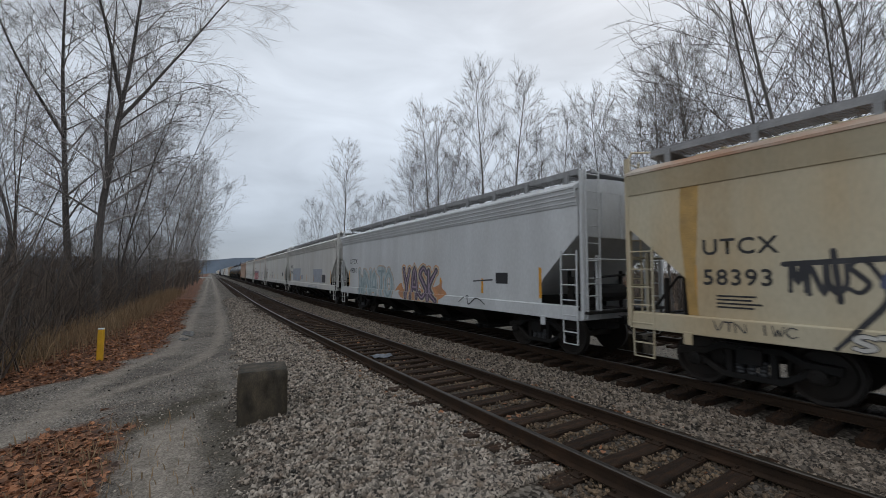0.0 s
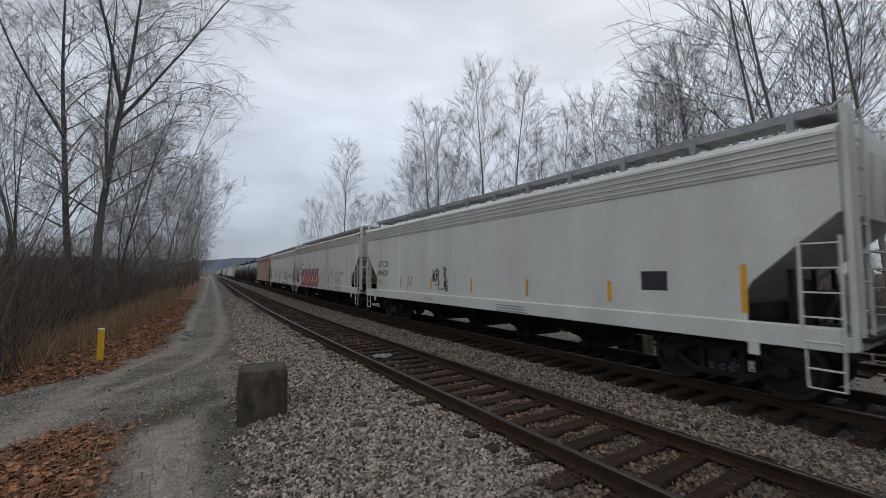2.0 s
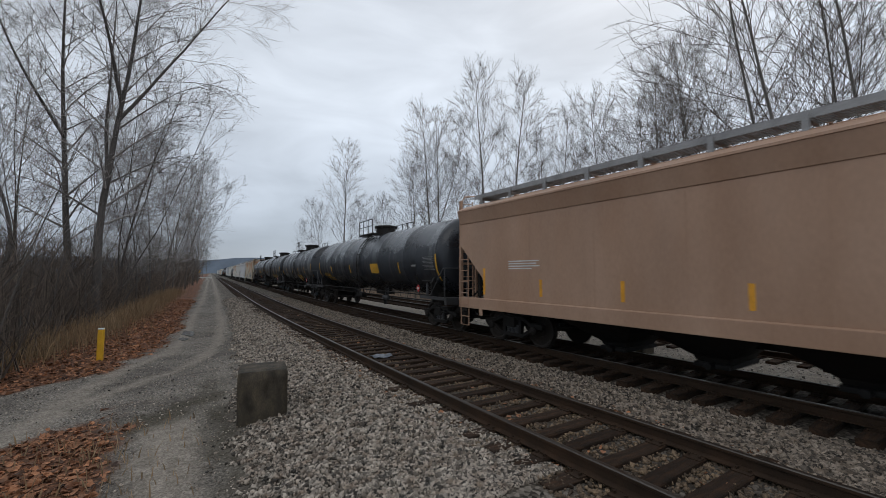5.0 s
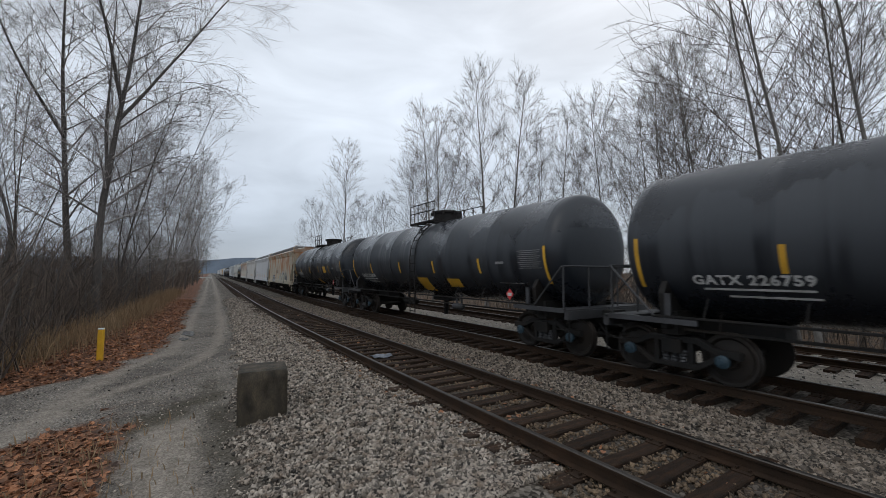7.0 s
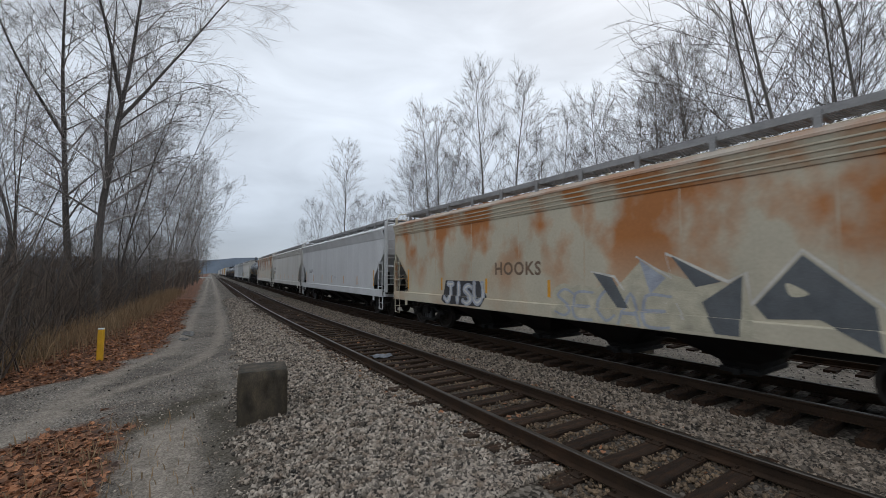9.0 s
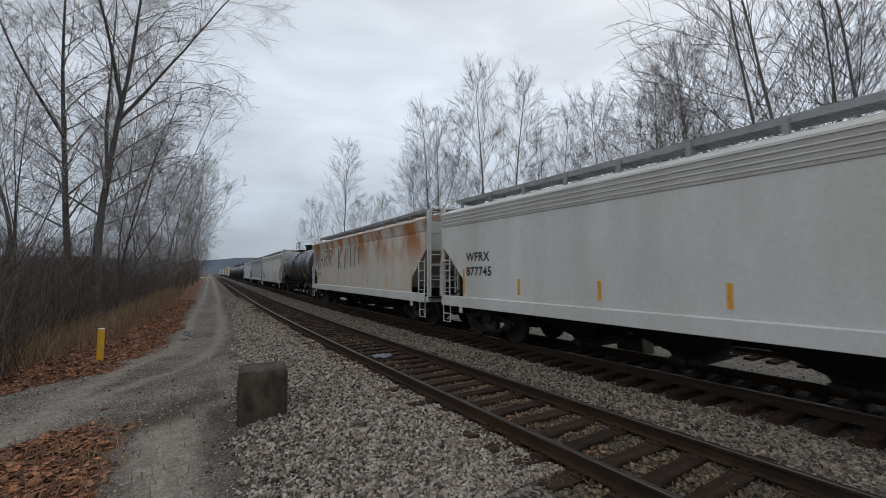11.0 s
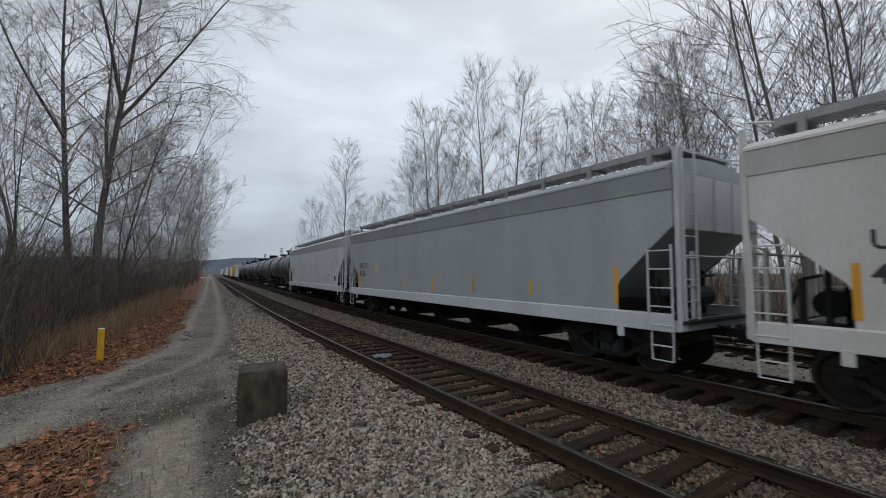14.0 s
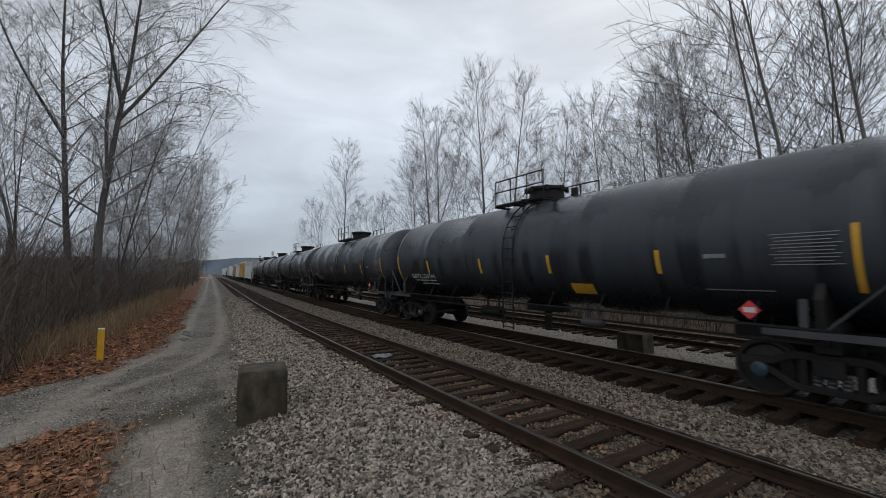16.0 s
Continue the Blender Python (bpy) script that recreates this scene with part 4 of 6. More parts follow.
def tank_patch(car, name, r, cz, y, z0, z1, w, mat, label=""):
    """A patch that follows the shell."""
    s = Shape()
    n = 7
    for side in (0, 1):
        rr = r + 0.005 + 0.006 * side
        for k in range(n):
            z = z0 + (z1 - z0) * k / (n - 1)
            x = -math.sqrt(max(rr * rr - (z - cz) ** 2, 0.01))
            s.v += [(x, y - w / 2, z), (x, y + w / 2, z)]
    for k in range(n - 1):
        q = 2 * k
        s.f.append((q, q + 1, q + 3, q + 2))
        q += 2 * n
        s.f.append((q, q + 2, q + 3, q + 1))
    for q in (0, 2 * n - 2):
        s.f.append((q, q + 1, q + 2 * n + 1, q + 2 * n))
    for k in range(n - 1):
        for e in (0, 1):
            q = 2 * k + e
            s.f.append((q, q + 2, q + 2 + 2 * n, q + 2 * n))
    return part(name, s.mesh(name), mat, car, label)


def tank_car(label, s_mid, length, paint, marks=None, mark_mat=None, extras=(), diamond=True, cap=None, mark_z=1.80):
    hl = round(length / 2 - 1.1, 1)
    r, cz = 1.48, 2.58
    top = cz + r
    car = tagged(new("tank_car"), label, "railway car", "cars of the train")
    part("tank_shell", stored(("tshell", hl), lambda: tank_body_mesh(hl, r)), paint, car, at=pose(0, 0, cz))
    for turn in (0, 180):
        part("stub_sill", stored(("tsill", hl), lambda: stub_sill_mesh(hl)), M_BLACK_STEEL, car, "black stub sill with its saddle", pose(0, 0, 0, 0, 0, turn))
    part("bottom_outlet", stored("outlet", outlet_mesh), M_BLACK_STEEL, car)
    part("air_reservoir", stored("reservoir", lambda: reservoir_mesh(0.9, 0.15)), M_BLACK_STEEL, car, at=pose(-0.75, 1.6, 0.82))
    part("brake_cylinder", stored("cylinder", lambda: reservoir_mesh(0.5, 0.11)), M_SOOT, car, at=pose(-0.9, -2.2, 0.84))
    part("brake_pipe", stored(("tpipe", hl), lambda: brake_pipe_mesh(hl)), M_BLACK_STEEL, car)
    part("handrail", stored(("trail", hl), lambda: tank_rail_mesh(hl)), M_BLACK_STEEL, car)
    part("manway", stored("manway", lambda: manway_mesh(top)), M_BLACK_STEEL, car, "round manway with bolted cover")
    for turn in (0, 180):
        part("top_platform", stored("topplat", lambda: top_platform_mesh(top)), M_BLACK_STEEL, car, "railed walkway on the tank top", pose(0, 0, 0, 0, 0, turn))
    part("ladder", stored("tladder", lambda: tank_ladder_mesh(r, cz)), M_BLACK_STEEL, car)
    for d in (-1, 1):
        part("end_platform", stored(("tend", hl, d), lambda: tank_end_mesh(hl, d)), M_SOOT, car, "end platform with handrails")
        part("coupler", stored("coupler", coupler_mesh), M_BLACK_STEEL, car, at=pose(0, d * (hl + 0.45), 0, 0, 0, 0 if d > 0 else 180))
        for x in (-1.45, 1.45):
            part("sill_step", stored("step", step_mesh), M_BLACK_STEEL, car, at=pose(x, d * (hl + 0.5), 0))
        add_truck(car, d * (hl - 0.45), cap or M_BLACK_STEEL)
        tank_patch(car, "reflector", r, cz, d * (hl - 0.02), 1.72, 2.66, 0.08, M_GOLD_PAINT, "yellow reflective strip")
    for y in (-hl * 0.6, -hl * 0.2, hl * 0.2, hl * 0.65):
        tank_patch(car, "reflector", r, cz, y, 1.98, 2.42, 0.09, M_GOLD_PAINT, "yellow reflective strip")
    for y, z, w, hgt, mat in extras:
        tank_patch(car, "panel", r, cz, y, z - hgt / 2, z + hgt / 2, w, mat, "stencilled panel")
    if marks:
        y = hl - 0.97
        m = on_tank(r + 0.012, cz, y, mark_z) @ ON_SIDE
        part("lettering", text_mesh(marks, 0.255, 0.009), mark_mat or M_WHITE_PAINT, car, "painted reporting mark", m)
        for i in range(2):
            tank_patch(car, "small_print", r, cz, y - 0.9 - 0.2 * i, mark_z - 0.10 - 0.12 * i, mark_z - 0.065 - 0.12 * i, 1.5 - 0.3 * i, mark_mat or M_WHITE_PAINT, "small stencilled print")
    # print block near the leading end
    tank_patch(car, "small_print", r, cz, -hl + 4.9 - hl * 0.5, 1.70, 1.718, 1.0, M_FADED, "thin stencilled line")
    tank_patch(car, "small_print", r, cz, -hl + 1.75, 2.24, 2.31, 0.34, M_FADED, "small stencilled print")
    for i in range(10):
        tank_patch(car, "small_print", r, cz, -hl + 0.58 - 0.02 * (i % 2), 2.56 - 0.05 * i, 2.573 - 0.05 * i, 0.82 - 0.09 * (i % 3), M_FADED, "small stencilled print")
        if i < 3:
            s = Shape().box((-0.35, -hl - 0.415 + 0.012 * i, cz + 0.62 - 0.13 * i), (0.62 - 0.16 * i, 0.004, 0.07 if i == 0 else 0.035))
            part("head_print", s.mesh("head_print"), M_WHITE_PAINT, car, "small white print on the tank head", pose(0, -0.012 * i, 0))
    if diamond:
        q = Shape().prism([(0, -0.15), (0.15, 0), (0, 0.15), (-0.15, 0)], 0, -0.008, 0.0)
        pl = part("placard", q.mesh("placard"), M_RED, car, "red diamond hazard placard", Matrix.Translation((-1.5, -hl + 1.25, 1.42)))
        part("placard_bar", Shape().box((-0.011, 0, 0), (0.004, 0.16, 0.08)).mesh("placard_bar"), M_WHITE_PAINT, pl, "pale band across the placard")
    CARS.append((car, s_mid))
    return car, hl


def box_car(label, s_mid, length, paint):
    """A tall ribbed boxcar far back in the train."""
    a = round(length / 2 - 0.5, 1)

    def body():
        s = Shape().prism([(-1.5, 1.05), (-1.5, 4.3), (-1.2, 4.55), (0, 4.68), (1.2, 4.55), (1.5, 4.3), (1.5, 1.05)], 1, -a, a)
        for k in range(22):
            y = -a + 0.3 + (2 * a - 0.6) * k / 21
            for x in (-1.52, 1.52):
                s.box((x, y, 2.68), (0.05, 0.12, 3.1))
        return s.mesh("box_body")

    def door():
        s = Shape()
        for x in (-1.55, 1.55):
            s.box((x, 0, 2.65), (0.06, 3.0, 3.1))
            for k in range(6):
                s.box((x * 1.02, 0, 1.4 + 0.5 * k), (0.05, 2.9, 0.1))
        return s.mesh("door")

    car = tagged(new("box_car"), label, "railway car", "cars of the train")
    part("body", stored(("bbody", a), body), paint, car)
    part("door", stored("bdoor", door), paint, car, "sliding side door")
    part("underframe", stored(("bunder", a), lambda: Shape().box((0, 0, 0.95), (2.9, 2 * a - 0.2, 0.25)).box((0, 0, 0.7), (0.5, 2 * a, 0.4)).mesh("underframe")), M_BLACK_STEEL, car)
    for d in (-1, 1):
        part("coupler", stored("coupler", coupler_mesh), M_BLACK_STEEL, car, at=pose(0, d * (a + 0.1), 0, 0, 0, 0 if d > 0 else 180))
        part("ladder", stored("sideladder", lambda: ladder_mesh(0.44, 0.95, 2.5, 0.36)), paint, car, "side ladder", pose(-1.58, d * (a - 0.35), 0))
        add_truck(car, d * (a - 1.9), M_BLACK_STEEL)
    CARS.append((car, s_mid))
    return car, a


def car_paint(name, rgb, dirt=(0.22, 0.19, 0.15), amount=0.45, bias=0.55, scale=0.9, sharp=0.16, rough=0.55, stretch=(1, 1.0, 0.35), high=None):
    return material(name, rgb, rough, 0, 0.15, 1.1, 26, 0.05, dirt, amount, scale, stretch=stretch, bias=bias, sharp=sharp, spec=0.35, high=high)


P_BEIGE = car_paint("beige_car_paint", (0.52, 0.46, 0.33), (0.46, 0.30, 0.13), 0.6, 0.58)
P_PALE = car_paint("pale_grey_car_paint", (0.56, 0.575, 0.58), (0.40, 0.40, 0.39), 0.5)
P_WARM = car_paint("warm_white_car_paint", (0.60, 0.59, 0.56), (0.43, 0.41, 0.36), 0.5)
P_OFF = car_paint("off_white_car_paint", (0.605, 0.60, 0.565), (0.45, 0.43, 0.37), 0.5)
P_OFF_RUST = car_paint("rust_streaked_white_paint", (0.595, 0.59, 0.56), (0.42, 0.24, 0.11), 0.6, 0.64)
P_ROOF = car_paint("rust_bleeding_roof_paint", (0.46, 0.40, 0.33), (0.36, 0.17, 0.08), 0.8, 0.5, 0.9, 0.12)
P_BROWN = car_paint("faded_brown_car_paint", (0.33, 0.20, 0.13), (0.42, 0.28, 0.20), 0.7, 0.5)
P_RUSTY = car_paint("peeling_white_over_rust", (0.50, 0.455, 0.35), (0.42, 0.16, 0.045), 1.0, 0.52, 0.85, 0.07, stretch=(1, 0.9, 0.7), high=(1.4, 2.7, 0.25))
P_RUSTY2 = car_paint("scorched_white_paint", (0.56, 0.525, 0.455), (0.40, 0.16, 0.05), 1.0, 0.50, 0.9, 0.08, stretch=(1, 1.3, 0.55), high=(2.2, 3.2, 0.12))
P_GREY = car_paint("plain_grey_car_paint", (0.335, 0.36, 0.365), (0.28, 0.298, 0.30), 0.5, rough=0.5)
P_LIGHT = car_paint("light_grey_car_paint", (0.52, 0.54, 0.555), (0.43, 0.445, 0.455), 0.5, rough=0.5)
P_WHITE = car_paint("clean_white_car_paint", (0.60, 0.61, 0.62), (0.45, 0.46, 0.46), 0.4)


def tank_paint(name, dust, level, rough, haze):
    """Black paint, rain-wet above an uneven line, with dull dusty runs below it."""
    m = bpy.data.materials.new(name)
    m.use_nodes = True
    t = m.node_tree
    b = t.nodes["Principled BSDF"]
    co = t.nodes.new("ShaderNodeTexCoord")
    inf = t.nodes.new("ShaderNodeObjectInfo")
    shift = t.nodes.new("ShaderNodeCombineXYZ")
    far = t.nodes.new("ShaderNodeMath")
    far.operation = "MULTIPLY"
    far.inputs[1].default_value = 40
    link(t, inf.outputs["Random"], far.inputs[0])
    link(t, far.outputs[0], shift.inputs[1])
    add = t.nodes.new("ShaderNodeVectorMath")
    link(t, co.outputs["Object"], add.inputs[0])
    link(t, shift.outputs[0], add.inputs[1])

    def tex(scale, stretch, detail=6):
        mp = t.nodes.new("ShaderNodeMapping")
        mp.inputs["Scale"].default_value = stretch
        link(t, add.outputs[0], mp.inputs[0])
        n = t.nodes.new("ShaderNodeTexNoise")
        n.inputs["Scale"].default_value, n.inputs["Detail"].default_value = scale, detail
        link(t, mp.outputs[0], n.inputs["Vector"])
        return n.outputs["Fac"]

    def math_node(op, a, c):
        n = t.nodes.new("ShaderNodeMath")
        n.operation = op
        for i, v in enumerate((a, c)):
            if isinstance(v, (int, float)):
                n.inputs[i].default_value = v
            else:
                link(t, v, n.inputs[i])
        return n.outputs[0]

    def rng(src, a, bb, c, d):
        n = t.nodes.new("ShaderNodeMapRange")
        n.interpolation_type = "SMOOTHSTEP"
        for i, v in enumerate((a, bb, c, d)):
            n.inputs[i + 1].default_value = v
        link(t, src, n.inputs[0])
        return n.outputs[0]

    sep = t.nodes.new("ShaderNodeSeparateXYZ")
    link(t, co.outputs["Object"], sep.inputs[0])
    scallop = tex(0.75, (0.05, 1, 0.05), 2)
    runs = tex(3.2, (0.1, 1, 0.06), 4)
    edge = math_node("ADD", math_node("MULTIPLY", scallop, 1.9), math_node("MULTIPLY", runs, 0.9))
    below = rng(math_node("SUBTRACT", edge, sep.outputs["Z"]), level, level + 0.10, 0, 1)
    streak = rng(runs, 0.38, 0.56, 0.25, 1)
    # dust fades to black towards the underside, a darkening put into the colour
    low = rng(sep.outputs["Z"], -1.15, -0.35, 0.1, 1)
    dull = math_node("MULTIPLY", math_node("MULTIPLY", below, streak), low)
    # dry dusty bands over the top, between wet runs; their paler colour paints in sky sheen
    bands = math_node("MULTIPLY", rng(tex(0.62, (0.05, 1, 0.12), 3), 0.44, 0.56, 0, haze), rng(sep.outputs["Z"], 0.2, 0.8, 0, 1))
    dull = math_node("MAXIMUM", dull, bands)
    col = t.nodes.new("ShaderNodeMix")
    col.data_type = "RGBA"
    col.inputs[6].default_value, col.inputs[7].default_value = (0.009, 0.0115, 0.016, 1), (*dust, 1)
    link(t, dull, col.inputs[0])
    link(t, col.outputs[2], b.inputs["Base Color"])
    grain = tex(9, (1, 1, 1), 5)
    link(t, math_node("ADD", rng(dull, 0, 1, rough, 0.5), math_node("MULTIPLY", grain, 0.12)), b.inputs["Roughness"])
    b.inputs["Specular IOR Level"].default_value = 0.5
    bp = t.nodes.new("ShaderNodeBump")
    bp.inputs["Strength"].default_value, bp.inputs["Distance"].default_value = 0.35, 0.02
    link(t, tex(0.9, (1, 1, 1), 3), bp.inputs["Height"])
    link(t, bp.outputs[0], b.inputs["Normal"])
    return m


P_TANK = tank_paint("weathered_black_tank_paint", (0.036, 0.041, 0.048), 0.75, 0.2, 0.4)
P_TANK2 = tank_paint("glossy_black_tank_paint", (0.024, 0.029, 0.036), 1.0, 0.2, 0.3)
P_YELLOW = car_paint("yellow_car_paint", (0.55, 0.36, 0.10), (0.35, 0.22, 0.1), 0.5)
S_GREY = spray("blue_grey", (0.37, 0.40, 0.46))
S_ORANGE = spray("orange", (0.55, 0.26, 0.12))
S_BLACK = spray("black", (0.03, 0.03, 0.035))
S_RED = spray("red", (0.50, 0.045, 0.06))
S_WHITE = spray("white", (0.62, 0.60, 0.55))
S_CREAM = spray("cream", (0.52, 0.48, 0.36))
S_TEAL = spray("dull_teal", (0.25, 0.33, 0.34))
S_PURPLE = spray("mauve", (0.33, 0.25, 0.33))
S_NAVY = spray("navy", (0.06, 0.08, 0.16))
GAPS = [-12.7, 5.0, 22.4, 39.8, 57.5, 74.7, 91.7, 108.2, 125.9, 142.1, 158.4, 173.2, 190.9, 208.3, 226.2, 243.7, 258.3, 276.0, 293.9, 311.9, 327.6, 343.1, 358.5, 373.9, 389.3]


def mid(i):
    return (GAPS[i] + GAPS[i + 1]) / 2


def span_of(i):
    return GAPS[i + 1] - GAPS[i]


def build_train():
    # 0: beige hopper
    c, a = hopper("rust-streaked beige covered hopper car on the train track", mid(0), span_of(0), P_BEIGE, corrugated=False, roof=P_ROOF)
    lettering(c, "UTCX", 0.36, a - 1.3, 2.30, M_DARK_PAINT)
    lettering(c, "58393", 0.36, a - 1.3, 1.80, M_DARK_PAINT)
    data_bars(c, a - 1.5, 1.62, 4, 0.9, M_DARK_PAINT, seed=4, gap=0.06)
    piece(c, a, "MNUS", 2.45, 3.3, 1.72, 2.14, [(S_BLACK, 0.07)], 5)
    strokes(c, a, [[(2.95, 2.3), (3.0, 1.6)], [(2.4, 2.12), (3.9, 2.2)], smooth_path([(3.3, 2.1), (3.45, 1.7), (3.2, 1.3), (2.95, 0.98)])], [(S_BLACK, 0.075)])
    piece(c, a, "VTN IWC", 1.45, 2.55, 1.06, 1.2, [(S_BLACK, 0.022)], 6)
    piece(c, a, "STRUO", 3.1, 4.3, 1.0, 1.18, [(S_BLACK, 0.09), (S_WHITE, 0.06)], 7)
    blob(c, a, [(3.38, 1.8), (3.7, 1.78), (3.7, 1.95), (3.48, 2.05)], S_NAVY, 1)
    blob(c, a, [(0.98, 3.5), (1.28, 3.5), (1.24, 2.7), (1.18, 1.9), (1.22, 1.27), (1.06, 1.27), (1.02, 1.9), (0.95, 2.8)], spray("rust_yellow", (0.47, 0.29, 0.09)), 0, "orange rust run down the side", False)
    # 1: pale grey with a long painted panel
    c, a = hopper("pale grey covered hopper car with spray-painted side", mid(1), span_of(1), P_PALE, corrugated=True)
    lettering(c, "UTCX", 0.36, a - 1.3, 2.45, M_DARK_PAINT)
    lettering(c, "49001", 0.36, a - 1.3, 2.0, M_DARK_PAINT)
    piece(c, a, "WNATO", 2.6, 6.6, 1.0, 2.05, [(spray("peach", (0.50, 0.36, 0.24)), 0.52), (spray("faded_teal", (0.40, 0.47, 0.49)), 0.42), (S_TEAL, 0.10)], 11, 0.2)
    piece(c, a, "TUNIE", 2.7, 6.6, 1.0, 1.5, [(S_TEAL, 0.09)], 14, 0.2)
    blob(c, a, [(6.8, 1.25), (7.4, 1.6), (7.8, 1.3), (10.0, 1.5), (10.5, 1.75), (10.5, 1.5), (10.8, 1.3), (10.4, 1.1), (9.8, 1.0), (7.6, 1.0), (7.2, 1.3)], S_ORANGE, 0)
    piece(c, a, "YASK", 7.55, 10.2, 1.05, 2.12, [(S_ORANGE, 0.48), (S_CREAM, 0.38), (spray("dark_plum", (0.085, 0.065, 0.095)), 0.27), (S_PURPLE, 0.07)], 12, 0.24)
    strokes(c, a, [smooth_path([(11.6, 1.1), (12.0, 1.3), (12.1, 1.05), (12.5, 1.25), (12.9, 1.1)]), [(12.3, 1.75), (13.2, 1.8)]], [(S_BLACK, 0.04)])
    plate(c, "stencil_panel", -a + 2.6, 1.85, 0.5, 0.3, M_DARK_PAINT)
    # 2: grey-white, blue-grey overpaint
    c, a = hopper("grey-white covered hopper car with blue-grey overpainted patches", mid(2), span_of(2), P_WARM, corrugated=True)
    lettering(c, "WFRX", 0.36, a - 1.3, 2.40, M_DARK_PAINT, bold=0.012)
    lettering(c, "877744", 0.36, a - 1.3, 1.90, M_DARK_PAINT, bold=0.012)
    plate(c, "overpaint", a - 4.1, 1.86, 3.3, 1.02, S_GREY, label="blue-grey overpainted patch")
    plate(c, "overpaint", a - 6.3, 1.66, 0.8, 0.34, S_GREY, label="blue-grey overpainted patch")
    plate(c, "overpaint", -a + 4.6, 1.8, 2.6, 0.9, S_GREY, label="blue-grey overpainted patch")
    plate(c, "overpaint", -a + 2.9, 1.62, 0.9, 0.5, S_BLACK, label="dark stencil panel")
    data_bars(c, a - 8.9, 1.08, 2, 3.5, S_GREY, -1.624, 5, 0.1)
    # 3
    c, a = hopper("warm white covered hopper car with black spray tags", mid(3), span_of(3), P_OFF, corrugated=True)
    lettering(c, "UTCX", 0.36, a - 1.3, 2.25, M_DARK_PAINT)
    lettering(c, "49420", 0.36, a - 1.3, 1.86, M_DARK_PAINT)
    piece(c, a, "WORLD", 6.01, 6.67, 1.69, 2.1, [(S_BLACK, 0.048)], 21)
    piece(c, a, "BTC", 6.65, 6.91, 1.77, 2.15, [(S_BLACK, 0.048)], 22)
    piece(c, a, "DMG", 6.64, 6.98, 1.4, 1.74, [(S_BLACK, 0.048)], 23)
    strokes(c, a, [smooth_path([(6.16, 1.57), (6.46, 1.59), (6.41, 1.44), (6.76, 1.47)])], [(S_BLACK, 0.04)])
    piece(c, a, "M", 4.09, 4.53, 1.32, 1.88, [(S_BLACK, 0.03)], 24)
    data_bars(c, a - 1.35, 1.68, 3, 0.7, M_FADED, seed=31)
    data_bars(c, a - 5.5, 1.12, 2, 1.0, M_FADED, -1.6235, 32, 0.07)
    data_bars(c, a - 9.5, 1.12, 3, 1.4, M_FADED, -1.6235, 33, 0.07)
    plate(c, "stencil_panel", -a + 2.6, 1.85, 0.5, 0.35, M_DARK_PAINT)
    # 4: red letters
    c, a = hopper("off-white covered hopper car with big red spray-painted letters", mid(4), span_of(4), P_OFF_RUST, corrugated=True, roof=P_ROOF)
    lettering(c, "UTCX", 0.36, a - 1.3, 2.22, M_DARK_PAINT)
    lettering(c, "59604", 0.36, a - 1.3, 1.80, M_DARK_PAINT)
    data_bars(c, a - 1.95, 2.72, 2, 1.2, M_DARK_PAINT, seed=8)
    grape = spray("grape_grey", (0.20, 0.15, 0.19))
    strokes(c, a, [smooth_path([(u, z), (u + 0.2, z + 0.3), (u + 0.5, z + 0.1), (u + 0.55, z - 0.3), (u + 0.2, z - 0.4), (u - 0.1, z - 0.2)]) for u, z in ((1.9, 1.35), (2.7, 1.6), (3.7, 1.75), (4.9, 1.7), (6.1, 1.6), (4.3, 1.25), (5.6, 1.3), (7.3, 1.5))], [(S_NAVY, 0.06)])
    for u, w in ((2.1, 1.4), (3.25, 1.2), (4.2, 1.4), (5.4, 1.25), (6.4, 1.5)):
        blob(c, a, [(u, 1.5), (u + 0.2 * w, 2.2), (u + 0.95 * w, 2.3), (u + 0.8 * w, 1.85), (u + 0.95 * w, 1.1), (u + 0.6 * w, 1.0), (u + 0.1 * w, 1.1), (u + 0.35 * w, 1.45)], S_RED, 1, soft=False)
        blob(c, a, [(u + 0.2 * w, 1.95), (u + 0.3 * w, 2.28), (u + 0.97 * w, 2.33), (u + 0.85 * w, 2.05), (u + 0.5 * w, 1.92)], grape, 2, soft=False)
        blob(c, a, [(u + 0.4 * w, 1.7), (u + 0.62 * w, 1.75), (u + 0.66 * w, 1.45), (u + 0.46 * w, 1.4)], S_WHITE, 3)
        blob(c, a, [(u + 0.62 * w, 1.4), (u + 0.9 * w, 1.3), (u + 0.9 * w, 1.1), (u + 0.68 * w, 1.12)], grape, 4, soft=False)
    piece(c, a, "ESTR", 8.3, 10.2, 1.25, 2.05, [(S_GREY, 0.2), (S_WHITE, 0.12)], 32, 0.2)
    strokes(c, a, [[(10.7 + 0.4 * math.cos(g * 0.45), 1.6 + 0.5 * math.sin(g * 0.45)) for g in range(14)], [(10.9, 1.9), (11.5, 2.3)], [(11.1, 1.3), (11.3, 2.0)]], [(spray("dull_olive", (0.38, 0.38, 0.20)), 0.10)])
    piece(c, a, "CESE", 11.75, 13.0, 1.1, 1.95, [(S_PURPLE, 0.2), (S_WHITE, 0.10)], 33, 0.25)
    piece(c, a, "NATST", 13.0, 13.55, 1.9, 2.05, [(S_BLACK, 0.022)], 35)
    # 5: black characters
    c, a = hopper("off-white covered hopper car with black spray-painted scrawls", mid(5), span_of(5), P_OFF, corrugated=False)
    lettering(c, "UTCX", 0.30, a - 1.3, 2.25, M_DARK_PAINT)
